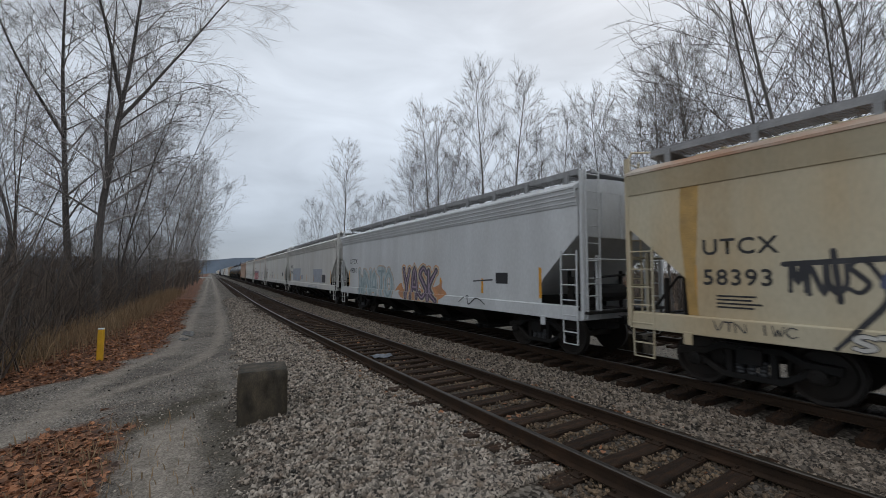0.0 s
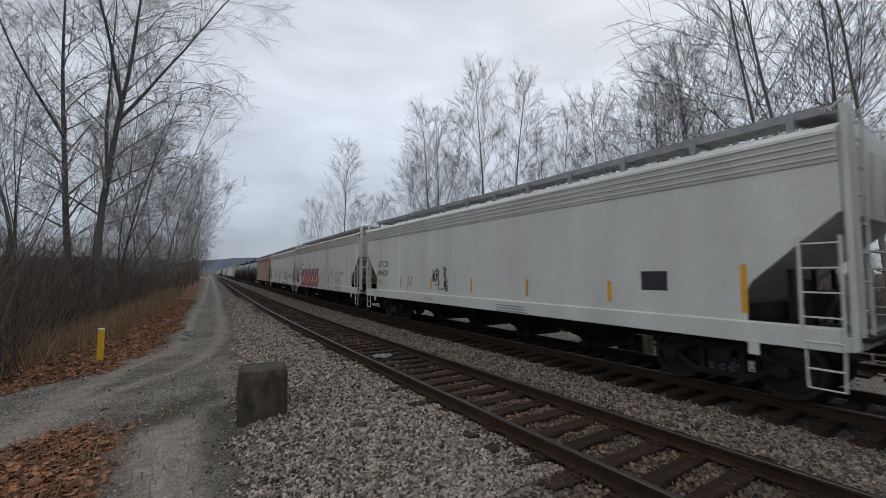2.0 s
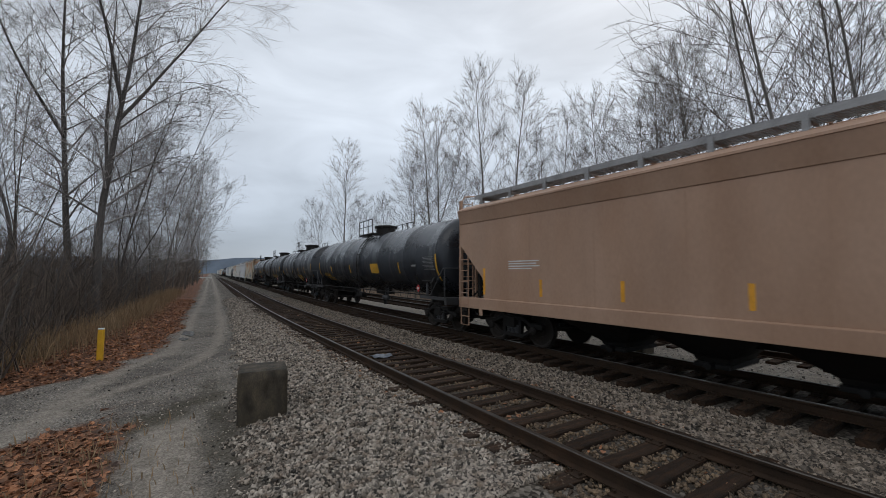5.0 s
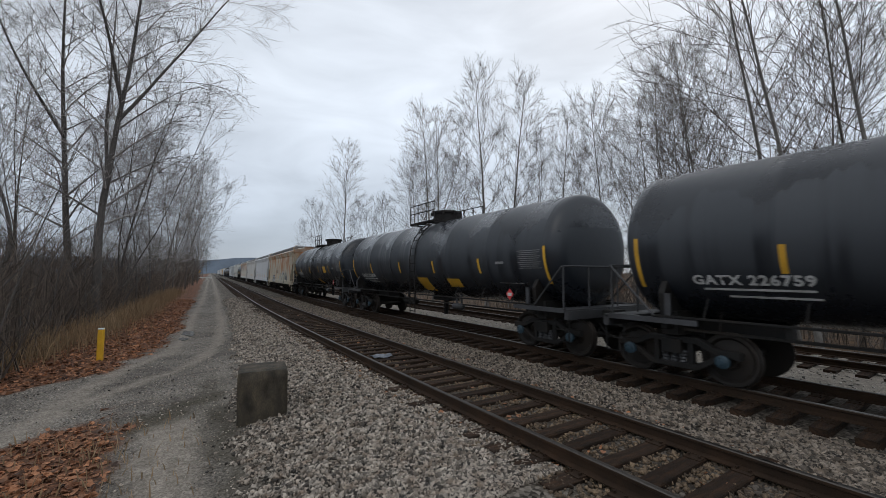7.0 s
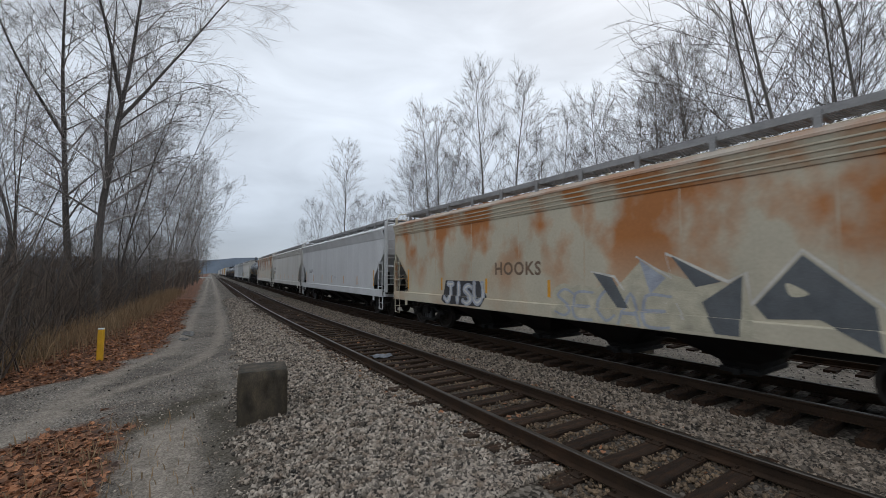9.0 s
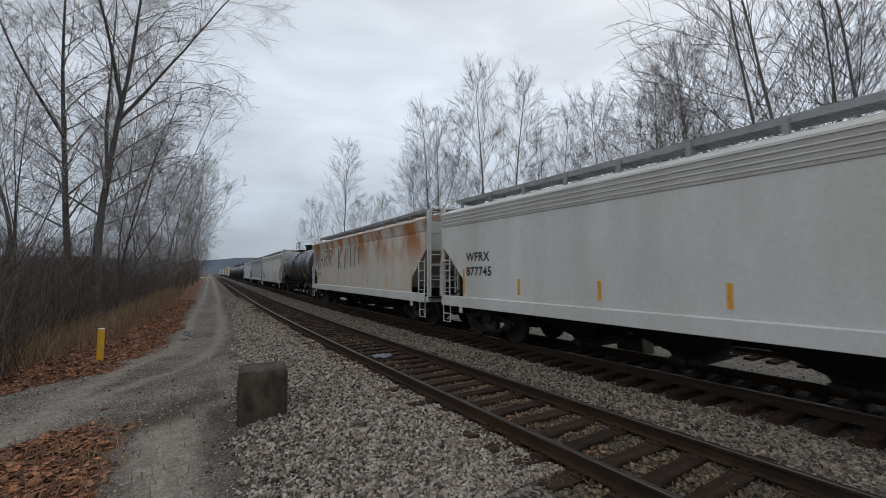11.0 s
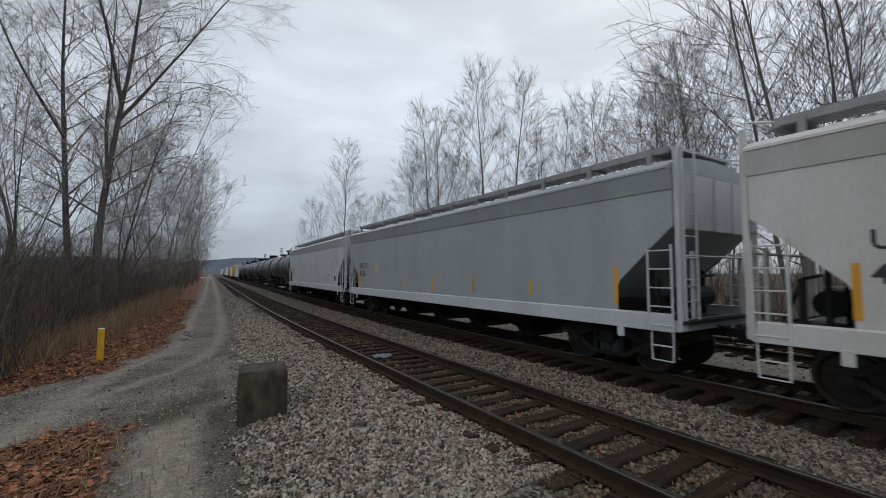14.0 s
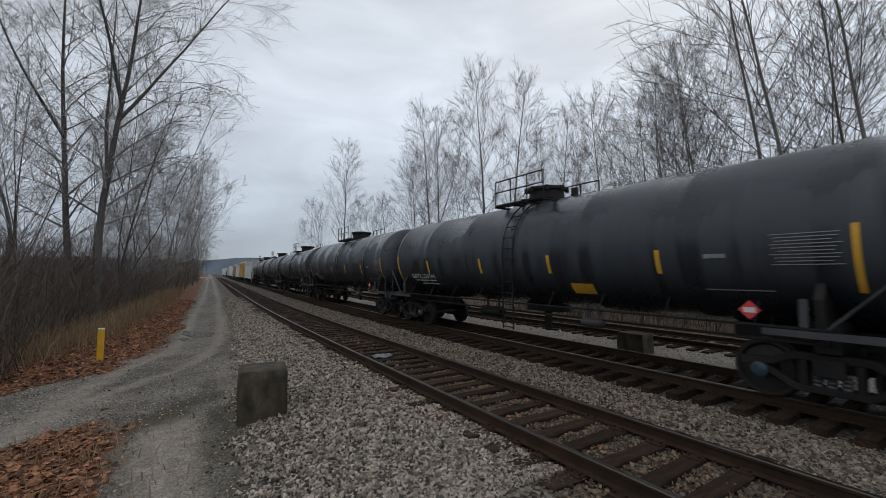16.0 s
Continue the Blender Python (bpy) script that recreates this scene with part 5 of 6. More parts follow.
    strokes(c, a, [smooth_path([(3.65, 1.0), (3.7, 1.7), (4.0, 2.2), (4.35, 2.25), (4.7, 1.9), (4.75, 1.2)]), smooth_path([(3.85, 1.1), (3.95, 1.8), (4.3, 2.0), (4.55, 1.7), (4.55, 1.05)])], [(S_BLACK, 0.06)])
    strokes(c, a, [[(4.2 + 0.22 * math.cos(g * 0.63), 1.7 + 0.2 * math.sin(g * 0.63)) for g in range(11)], [(4.0, 1.75), (4.4, 1.65)], [(4.2, 1.9), (4.2, 1.5)]], [(S_NAVY, 0.05)])
    strokes(c, a, [smooth_path(p) for p in ([(6.2, 1.7), (6.4, 1.9), (6.6, 1.85)], [(6.6, 1.5), (7.0, 1.4), (7.3, 1.6), (6.8, 1.7), (6.6, 1.5)], [(6.9, 1.8), (7.1, 2.15), (7.4, 2.0), (7.3, 1.7), (7.0, 1.8)],
                                           [(7.2, 2.3), (7.5, 2.2), (7.6, 2.0)], [(7.2, 1.7), (7.6, 1.5), (7.5, 1.2), (7.1, 1.3), (7.3, 1.0), (7.6, 1.1)], [(8.0, 1.5), (8.1, 2.1), (8.3, 2.2), (8.2, 1.7), (8.4, 2.0)])], [(S_BLACK, 0.07)])
    strokes(c, a, [[(10.2, 1.1), (10.2, 1.45), (10.75, 1.45), (10.85, 1.4), (10.82, 2.02), (11.65, 2.0), (11.65, 1.8)], smooth_path([(11.7, 1.6), (12.1, 1.5), (12.35, 1.25)]),
                   smooth_path([(11.05, 1.35), (11.0, 1.8), (11.15, 1.95), (11.25, 1.6), (11.15, 1.3)]), smooth_path([(11.5, 1.35), (11.42, 1.7), (11.55, 1.85), (11.65, 1.5)])], [(S_BLACK, 0.07)])
    for outline in ([(11.0, 1.5), (11.1, 1.75), (11.25, 1.6), (11.2, 1.4)], [(10.3, 1.1), (10.6, 1.15), (10.55, 1.03), (10.3, 1.02)], [(11.9, 1.0), (12.3, 1.2), (12.35, 1.02), (12.1, 0.96)], [(10.85, 1.05), (11.3, 1.15), (11.25, 1.0)]):
        blob(c, a, outline, S_BLACK, 1)
    piece(c, a, "WTKTX", 10.9, 11.7, 2.06, 2.28, [(S_BLACK, 0.05)], 44)
    data_bars(c, -a + 4.1, 1.75, 3, 0.6, M_FADED, seed=9)
    plate(c, "stencil_panel", -a + 2.4, 1.72, 0.45, 0.3, M_DARK_PAINT)
    # 6: brown
    c, a = hopper("faded brown covered hopper car", mid(6), span_of(6), P_BROWN, corrugated=False)
    data_bars(c, a - 2.2, 2.3, 4, 1.4, M_WHITE_PAINT, seed=10)
    # 7 to 10: black tank cars
    tank_car("black tank car with yellow lettering", mid(7), span_of(7), P_TANK2, "UTLK 6411", M_GOLD_PAINT, ((-2.0, 2.2, 0.9, 0.45, M_GOLD_PAINT),))
    tank_car("black tank car with weathered sides and a red placard", 134.3, 15.4, P_TANK, "GATX 226759", None, ((-0.75, 1.60, 0.6, 0.5, M_GOLD_PAINT), (-1.75, 1.66, 0.65, 0.28, M_GOLD_PAINT)), cap=M_BEARING)
    tank_car("black tank car streaked grey, with yellow panels", 150.0, 15.9, P_TANK, "GATX 226690", None, ((-0.3, 1.57, 0.75, 0.5, M_GOLD_PAINT), (-2.4, 1.66, 0.75, 0.28, M_GOLD_PAINT)), cap=M_BEARING)
    tank_car("glossy black tank car with a yellow panel", 165.92, 15.9, P_TANK2, "GATX 223728", None, ((-0.37, 1.42, 0.6, 0.34, M_GOLD_PAINT), (-3.0, 2.2, 0.65, 0.4, M_GOLD_PAINT)), cap=M_BEARING, mark_z=1.92)
    # 11: rusty hopper
    c, a = hopper("rust-blotched cream covered hopper car with spray-painted letters", mid(11), span_of(11), P_RUSTY, corrugated=True, roof=P_ROOF)
    lettering(c, "HOOKS", 0.47, a - 6.3, 1.95, spray("brown", (0.16, 0.10, 0.06)), bold=0.012, label="hand-painted word")
    slate = spray("slate", (0.10, 0.11, 0.12))
    blob(c, a, [(3.6, 1.1), (3.8, 1.75), (5.6, 1.75), (5.95, 1.3), (5.7, 1.0), (3.8, 1.0)], S_BLACK, 0, soft=False)
    piece(c, a, "JISU", 3.75, 5.8, 1.1, 1.65, [(S_GREY, 0.20), (S_WHITE, 0.06)], 51)
    piece(c, a, "SECAE", 8.5, 11.2, 1.02, 1.6, [(S_CREAM, 0.34), (S_GREY, 0.07)], 53)
    blob(c, a, [(8.9, 1.0), (9.2, 1.7), (10.0, 1.6), (10.6, 2.2), (11.4, 1.9), (12.3, 1.75), (12.5, 1.0)], S_CREAM, 0, soft=False)
    for k, outline in enumerate(([(9.55, 2.0), (10.0, 1.9), (10.35, 1.3), (10.1, 1.3)], [(11.2, 2.3), (12.0, 1.85), (11.6, 1.75)], [(11.7, 1.5), (12.3, 1.95), (12.25, 1.0), (11.9, 1.0)], [(10.6, 2.25), (11.1, 1.9), (10.8, 1.6)],
                                 [(12.45, 1.5), (13.05, 2.25), (13.75, 1.55), (13.8, 0.98), (13.2, 1.35), (12.6, 1.3)])):
        blob(c, a, outline, slate if k != 3 else S_GREY, 2, soft=False)
    strokes(c, a, [[(9.5, 2.02), (10.05, 1.92), (10.3, 1.6)], [(10.55, 2.3), (11.2, 1.9), (11.1, 2.35), (12.1, 1.85), (12.35, 2.0), (12.4, 1.5), (13.05, 2.32), (13.85, 1.55), (13.95, 1.0)], [(10.8, 1.1), (11.2, 1.6), (11.4, 1.2)]], [(S_WHITE, 0.055)])
    blob(c, a, [(12.85, 1.85), (13.1, 1.7), (12.9, 1.65)], S_CREAM, 4)
    # 12, 13
    c, a = hopper("clean white covered hopper car", mid(12), span_of(12), P_WHITE, corrugated=False)
    data_bars(c, a - 2.2, 2.2, 4, 1.3, M_DARK_PAINT, seed=12)
    strokes(c, a, [smooth_path([(8.0, 1.6), (8.3, 1.85), (8.5, 1.6), (8.8, 1.8), (9.0, 1.6)])], [(S_GREY, 0.04)])
    c, a = hopper("light grey covered hopper car with ribbed eaves", mid(13), span_of(13), P_WARM, corrugated=True)
    lettering(c, "WFRX", 0.36, a - 1.3, 2.35, M_DARK_PAINT, bold=0.012)
    lettering(c, "877745", 0.36, a - 1.3, 1.92, M_DARK_PAINT, bold=0.012)
    # 14: scorched white
    c, a = hopper("cream covered hopper car with rust below the eaves and dark scrawl", mid(14), span_of(14), P_RUSTY2, P_OFF, corrugated=False, roof=P_ROOF)
    smoke = [(spray("smoke", (0.12, 0.13, 0.155)), 0.17)]
    piece(c, a, "HARR", 0.6, 4.8, 2.5, 3.42, smoke, 72, 0.42, False, label="dark painted strokes below the eaves")
    piece(c, a, "KII", 5.7, 8.5, 2.3, 3.4, smoke, 73, 0.42, False, label="dark painted strokes below the eaves")
    strokes(c, a, [[(8.7, 2.4), (8.75, 3.4)], [(9.3, 2.5), (9.25, 3.3)]], smoke, "dark painted strokes below the eaves")
    lettering(c, "UTCX", 0.32, a - 1.3, 2.22, M_DARK_PAINT)
    lettering(c, "48178", 0.32, a - 1.3, 1.8, M_DARK_PAINT)
    # 15: tank
    tank_car("black tank car with yellow lettering and panels", 251.4, 14.1, P_TANK2, "UTLK 641130", M_GOLD_PAINT, ((-3.7, 1.82, 0.65, 0.25, M_GOLD_PAINT),), diamond=False, mark_z=2.02)
    # 16: outlined graffiti
    c, a = hopper("off-white covered hopper car with thin black spray outlines", mid(16), span_of(16), P_OFF, corrugated=False)
    lettering(c, "UTCX", 0.36, a - 1.3, 2.30, M_DARK_PAINT)
    lettering(c, "48051", 0.36, a - 1.3, 1.86, M_DARK_PAINT)
    piece(c, a, "MRS", 2.1, 4.2, 1.1, 1.95, [(S_BLACK, 0.10)], 81, 0.25)
    piece(c, a, "OVER", 4.7, 8.1, 1.05, 1.95, [(S_BLACK, 0.36), (P_OFF, 0.31)], 82, 0.3, label="thin spray-painted outlines")
    piece(c, a, "C.ROT", 8.7, 12.1, 1.05, 1.95, [(S_BLACK, 0.36), (P_OFF, 0.31)], 84, 0.3, label="thin spray-painted outlines")
    piece(c, a, "YAN", 12.2, 14.2, 1.0, 2.1, [(S_BLACK, 0.30), (P_OFF, 0.2)], 83, 0.25, label="bold spray-painted outlines")
    plate(c, "patch", a - 2.6, 1.62, 1.1, 0.5, spray("olive", (0.42, 0.43, 0.25)), label="pale green overpainted patch")
    # 17, 18: plain greys
    c, a = hopper("plain mid-grey covered hopper car", mid(17), span_of(17), P_GREY, P_LIGHT, corrugated=False)
    lettering(c, "NCLX", 0.36, a - 1.3, 2.22, M_DARK_PAINT)
    lettering(c, "4260", 0.36, a - 1.3, 1.84, M_DARK_PAINT)
    plate(c, "patch", a - 3.4, 2.2, 0.28, 0.3, spray("pale_yellow", (0.55, 0.52, 0.25)), label="pale yellow sticker")
    c, a = hopper("light bluish-grey covered hopper car", mid(18), span_of(18), P_LIGHT, corrugated=False)
    lettering(c, "NCLX", 0.36, a - 1.3, 2.15, M_DARK_PAINT)
    lettering(c, "4672", 0.36, a - 1.3, 1.8, M_DARK_PAINT)
    plate(c, "overpaint", a - 14.97, 2.97, 1.36, 0.88, spray("pale_overpaint", (0.53, 0.55, 0.575)), label="paler overpainted square")
    plate(c, "stencil_panel", a - 15.02, 1.67, 0.34, 0.26, M_DARK_PAINT)
    data_bars(c, a - 13.42, 1.9, 3, 0.6, M_FADED, seed=34)
    for k in range(7):
        plate(c, "overpaint", a - 3.0 - 0.95 * k, 2.55 + 0.06 * (k % 3), 0.34, 0.55, spray("faded_patch", (0.50, 0.52, 0.535)), label="faded overpainted patch")
    # 19 to 23: black tanks
    tank_car("black tank car with grey weathering and a red placard", 320.04, 15.9, P_TANK, "GATX 226744", None, ((-2.16, 1.63, 0.6, 0.24, M_GOLD_PAINT),), cap=M_BEARING)
    for i in range(20, 24):
        tank_car("black tank car in a row of five", mid(i), span_of(i), P_TANK2 if i % 2 else P_TANK, "GATX", None, (), True)
    # the rest of the train, far back
    s = GAPS[-1]
    for k, (kind, paint, lab) in enumerate((("h", P_PALE, "pale grey covered hopper car far back in the train"), ("b", P_YELLOW, "yellow ribbed boxcar far back in the train"), ("h", P_WARM, "cream covered hopper car far back in the train"),
                                            ("b", P_BROWN, "brown ribbed boxcar far back in the train"), ("h", P_OFF, "off-white covered hopper car far back in the train"), ("b", P_WHITE, "white ribbed boxcar far back in the train"),
                                            ("h", P_GREY, "grey covered hopper car far back in the train"), ("t", P_TANK, "black tank car far back in the train"), ("h", P_PALE, "pale grey covered hopper car far back in the train"),
                                            ("h", P_WHITE, "white covered hopper car far back in the train"), ("b", P_WHITE, "white ribbed boxcar far back in the train"), ("h", P_OFF, "off-white covered hopper car far back in the train"))):
        ln = 15.4 if kind == "t" else 17.6
        if kind == "h":
            hopper(lab, s + ln / 2, ln, paint)
        elif kind == "b":
            box_car(lab, s + ln / 2, ln, paint)
        else:
            tank_car(lab, s + ln / 2, ln, paint)
        s += ln


build_train()


# ---------------------------------------------------------------- trees and scrub
def grow(seed, height, base_r, crown=0.3, n_main=24, spread=45, wide=0.2, second=8, third=6, wobble=0.01, forks=1, twig=0.006, lift=0.05, droop=0.02, fork_at=(0.3, 0.5), limb=0.27):
    """Trunk and branch lines of a bare tree: lists of (points, first radius, last radius). The crown keeps within an egg-shaped outline."""
    rs = random.Random(seed)
    trunk, limbs = [], []

    def line(p, d, length, n, first, last, jitter):
        pts = [p.copy()]
        d = d.normalized()
        for k in range(n):
            rise = first + (last - first) * k / max(n - 1, 1)
            d = (d + Vector((rs.gauss(0, jitter), rs.gauss(0, jitter), rs.gauss(0, jitter) + rise))).normalized()
            p = p + d * (length / n)
            pts.append(p.copy())
        return pts

    def pick(pts, u):
        q = u * (len(pts) - 1)
        i = min(int(q), len(pts) - 2)
        return pts[i].lerp(pts[i + 1], q - i), (pts[i + 1] - pts[i]).normalized()

    def aside(d, ang, az):
        a = d.orthogonal().normalized()
        a.rotate(Matrix.Rotation(az, 3, d))
        return (d * math.cos(ang) + a * math.sin(ang)).normalized()

    def half_width(h):
        v = min(max((h / height - crown) / (1 - crown), 0.0), 1.0)
        return wide * height * (0.35 + 0.65 * math.sin(math.pi * min(0.18 + 0.82 * v ** 0.9, 1.0)) ** 0.8)

    for k in range(forks):
        if k == 0:
            stem = line(Vector((0, 0, -0.1)), Vector((rs.gauss(0, 0.012), rs.gauss(0, 0.012), 1)), height * 0.97, 16, 0.0, 0.0, wobble)
            r, low = base_r, crown
        else:
            p, d = pick(trunk[0][0], rs.uniform(*fork_at))
            stem = line(p, aside(d, radians(rs.uniform(16, 28)), k * 2.4 + rs.uniform(-0.5, 0.5)), (height * rs.uniform(0.9, 0.98) - p.z) * 1.04, 12, 0.02, 0.03, wobble * 1.5)
            r, low = base_r * 0.42, 0.12
        trunk.append((stem, r, 0.012))
        count = n_main if k == 0 else n_main // 2
        for i in range(count):
            u = low + (0.97 - low) * (i + rs.random()) / count
            p, d = pick(stem, min(u, 0.98))
            v = (u - low) / (1 - low)
            ang = radians(rs.gauss(spread * (1.12 - 0.5 * v), 6))
            aim = p.z + 0.15 * height * (1 - v)
            ln = min(half_width(aim) / math.sin(ang) * rs.uniform(0.7, 1.12), (height - p.z) / max(math.cos(ang), 0.3) + 0.3)
            br = line(p, aside(d, ang, i * 2.4 + rs.uniform(-0.6, 0.6)), ln, 8, lift, -droop, 0.045)
            rr = max(r * (1 - u) ** 0.8 * limb, 0.014)
            limbs.append((br, rr, 0.008))
            for j in range(second):
                u2 = 0.18 + 0.80 * (j + rs.random()) / second
                p2, d2 = pick(br, min(u2, 0.98))
                l2 = ln * 0.46 * (1.1 - 0.65 * u2) * rs.uniform(0.65, 1.25) + 0.1
                b2 = line(p2, aside(d2, radians(rs.gauss(38, 8)), rs.uniform(0, 6.28)), l2, 4, lift * 1.4, -droop, 0.07)
                limbs.append((b2, max(rr * 0.42, twig * 1.6), twig * 0.8))
                for m in range(third):
                    p3, d3 = pick(b2, min(0.2 + 0.8 * (m + rs.random()) / third, 0.99))
                    limbs.append((line(p3, aside(d3, radians(rs.gauss(34, 9)), rs.uniform(0, 6.28)), l2 * rs.uniform(0.3, 0.55) + 0.15, 2, lift, lift, 0.1), twig, twig * 0.6))
    return trunk, limbs


def lines_mesh(name, lines, sides_of):
    s = Shape()
    for pts, r1, r2 in lines:
        sides = sides_of(r1)
        n = len(s.v)
        k = len(pts)
        for i, p in enumerate(pts):
            d = (pts[min(i + 1, k - 1)] - pts[max(i - 1, 0)])
            a = d.orthogonal().normalized()
            b = d.cross(a).normalized()
            r = r1 + (r2 - r1) * (i / (k - 1)) ** 0.7
            for q in range(sides):
                w = 2 * math.pi * q / sides
                v = p + (a * math.cos(w) + b * math.sin(w)) * r
                s.v.append((v.x, v.y, v.z))
        for i in range(k - 1):
            for q in range(sides):
                j, m = (q + 1) % sides, n + i * sides
                s.f.append((m + q, m + j, m + sides + j, m + sides + q))
    me = bpy.data.meshes.new(name)
    me.from_pydata(s.v, [], s.f)
    me.shade_smooth()
    me.materials.append(None)
    return me


TREE_KINDS = [
    dict(seed=3, height=17, base_r=0.12, crown=0.22, n_main=34, spread=44, wide=0.17, second=7, third=6),
    dict(seed=8, height=22, base_r=0.20, crown=0.26, n_main=40, spread=46, wide=0.155, second=8, third=6, twig=0.008),
    dict(seed=15, height=17, base_r=0.10, crown=0.2, n_main=30, spread=40, wide=0.16, second=7, third=6, forks=2),
    dict(seed=21, height=17, base_r=0.11, crown=0.2, n_main=26, spread=48, wide=0.2, second=8, third=6, wobble=0.02, forks=3),
    dict(seed=33, height=23, base_r=0.22, crown=0.2, n_main=38, spread=50, wide=0.17, second=9, third=8, forks=2, lift=0.05, droop=0.12, twig=0.0055, wobble=0.016, limb=0.36),
    dict(seed=47, height=25, base_r=0.24, crown=0.2, n_main=38, spread=50, wide=0.16, second=10, third=8, forks=4, lift=0.05, droop=0.12, twig=0.0055, wobble=0.02, fork_at=(0.22, 0.5), limb=0.36),
    dict(seed=52, height=9, base_r=0.16, crown=0.35, n_main=14, spread=60, wide=0.34, second=8, third=6, wobble=0.12),
    dict(seed=61, height=18, base_r=0.12, crown=0.16, n_main=34, spread=52, wide=0.25, second=8, third=6, wobble=0.02, twig=0.0055, lift=0.06, droop=0.03),
    dict(seed=77, height=15, base_r=0.09, crown=0.08, n_main=26, spread=44, wide=0.15, second=8, third=6, forks=4, wobble=0.03, twig=0.006, lift=0.05, droop=0.03, fork_at=(0.05, 0.3)),
]


def tree_template(i):
    spec = TREE_KINDS[i]
    trunk, limbs = grow(**spec)
    return lines_mesh("trunk", trunk, lambda r: 8), lines_mesh("crown", limbs, lambda r: 5 if r > 0.05 else 3)


def plant_tree(x, y, height, kind, lean, bark, label, group):
    tm, cm = stored(("tree", kind), lambda: tree_template(kind))
    t = tagged(new("tree"), label, "tree", group)
    k = height / TREE_KINDS[kind]["height"]
    z = float(ground_height(np.array([x - bend(y)]), np.array([float(y)]))[0])
    # leans sideways as seen along the view
    t.matrix_basis = pose(x, y, z - 0.05, 0, 0, -33) @ pose(0, 0, 0, 0, lean, 0) @ pose(0, 0, 0, 0, 0, (x * 71 + y * 37) % 360) @ Matrix.Scale(k, 4)
    part("trunk", tm, bark, t, "grey-brown bark")
    part("crown", cm, M_TWIG if bark is M_BARK else M_TWIG_HAZE, t, "bare branches and fine twigs")
    return t


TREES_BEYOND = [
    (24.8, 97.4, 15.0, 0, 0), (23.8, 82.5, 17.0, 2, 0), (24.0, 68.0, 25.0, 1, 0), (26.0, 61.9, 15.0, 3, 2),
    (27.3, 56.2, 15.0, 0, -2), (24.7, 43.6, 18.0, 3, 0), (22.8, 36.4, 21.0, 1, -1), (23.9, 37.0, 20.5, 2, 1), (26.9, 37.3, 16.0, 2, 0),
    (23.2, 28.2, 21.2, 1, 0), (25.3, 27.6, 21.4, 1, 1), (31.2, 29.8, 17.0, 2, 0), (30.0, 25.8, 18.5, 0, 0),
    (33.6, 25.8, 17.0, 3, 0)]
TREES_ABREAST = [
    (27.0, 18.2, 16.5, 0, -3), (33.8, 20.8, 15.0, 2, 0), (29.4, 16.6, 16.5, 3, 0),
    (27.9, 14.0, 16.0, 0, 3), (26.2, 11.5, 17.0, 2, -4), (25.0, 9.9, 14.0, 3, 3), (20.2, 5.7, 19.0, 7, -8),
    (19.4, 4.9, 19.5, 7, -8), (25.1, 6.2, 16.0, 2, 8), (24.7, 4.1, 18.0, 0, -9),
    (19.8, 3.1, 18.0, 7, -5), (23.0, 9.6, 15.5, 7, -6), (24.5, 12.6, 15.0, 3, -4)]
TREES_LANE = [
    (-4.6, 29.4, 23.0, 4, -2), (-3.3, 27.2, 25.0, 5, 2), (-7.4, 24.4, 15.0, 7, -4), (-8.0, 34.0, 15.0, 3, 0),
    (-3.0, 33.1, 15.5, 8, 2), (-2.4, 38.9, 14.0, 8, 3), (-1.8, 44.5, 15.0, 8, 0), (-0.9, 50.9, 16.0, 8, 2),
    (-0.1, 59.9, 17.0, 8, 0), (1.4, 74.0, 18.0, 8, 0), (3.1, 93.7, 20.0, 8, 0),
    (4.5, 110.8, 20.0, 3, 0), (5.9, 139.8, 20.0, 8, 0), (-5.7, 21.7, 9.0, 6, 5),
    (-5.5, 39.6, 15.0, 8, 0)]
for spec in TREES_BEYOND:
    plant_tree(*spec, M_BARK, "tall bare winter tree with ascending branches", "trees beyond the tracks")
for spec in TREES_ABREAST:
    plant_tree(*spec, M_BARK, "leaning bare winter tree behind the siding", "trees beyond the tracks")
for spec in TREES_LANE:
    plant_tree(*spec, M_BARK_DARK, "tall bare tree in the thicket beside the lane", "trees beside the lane")


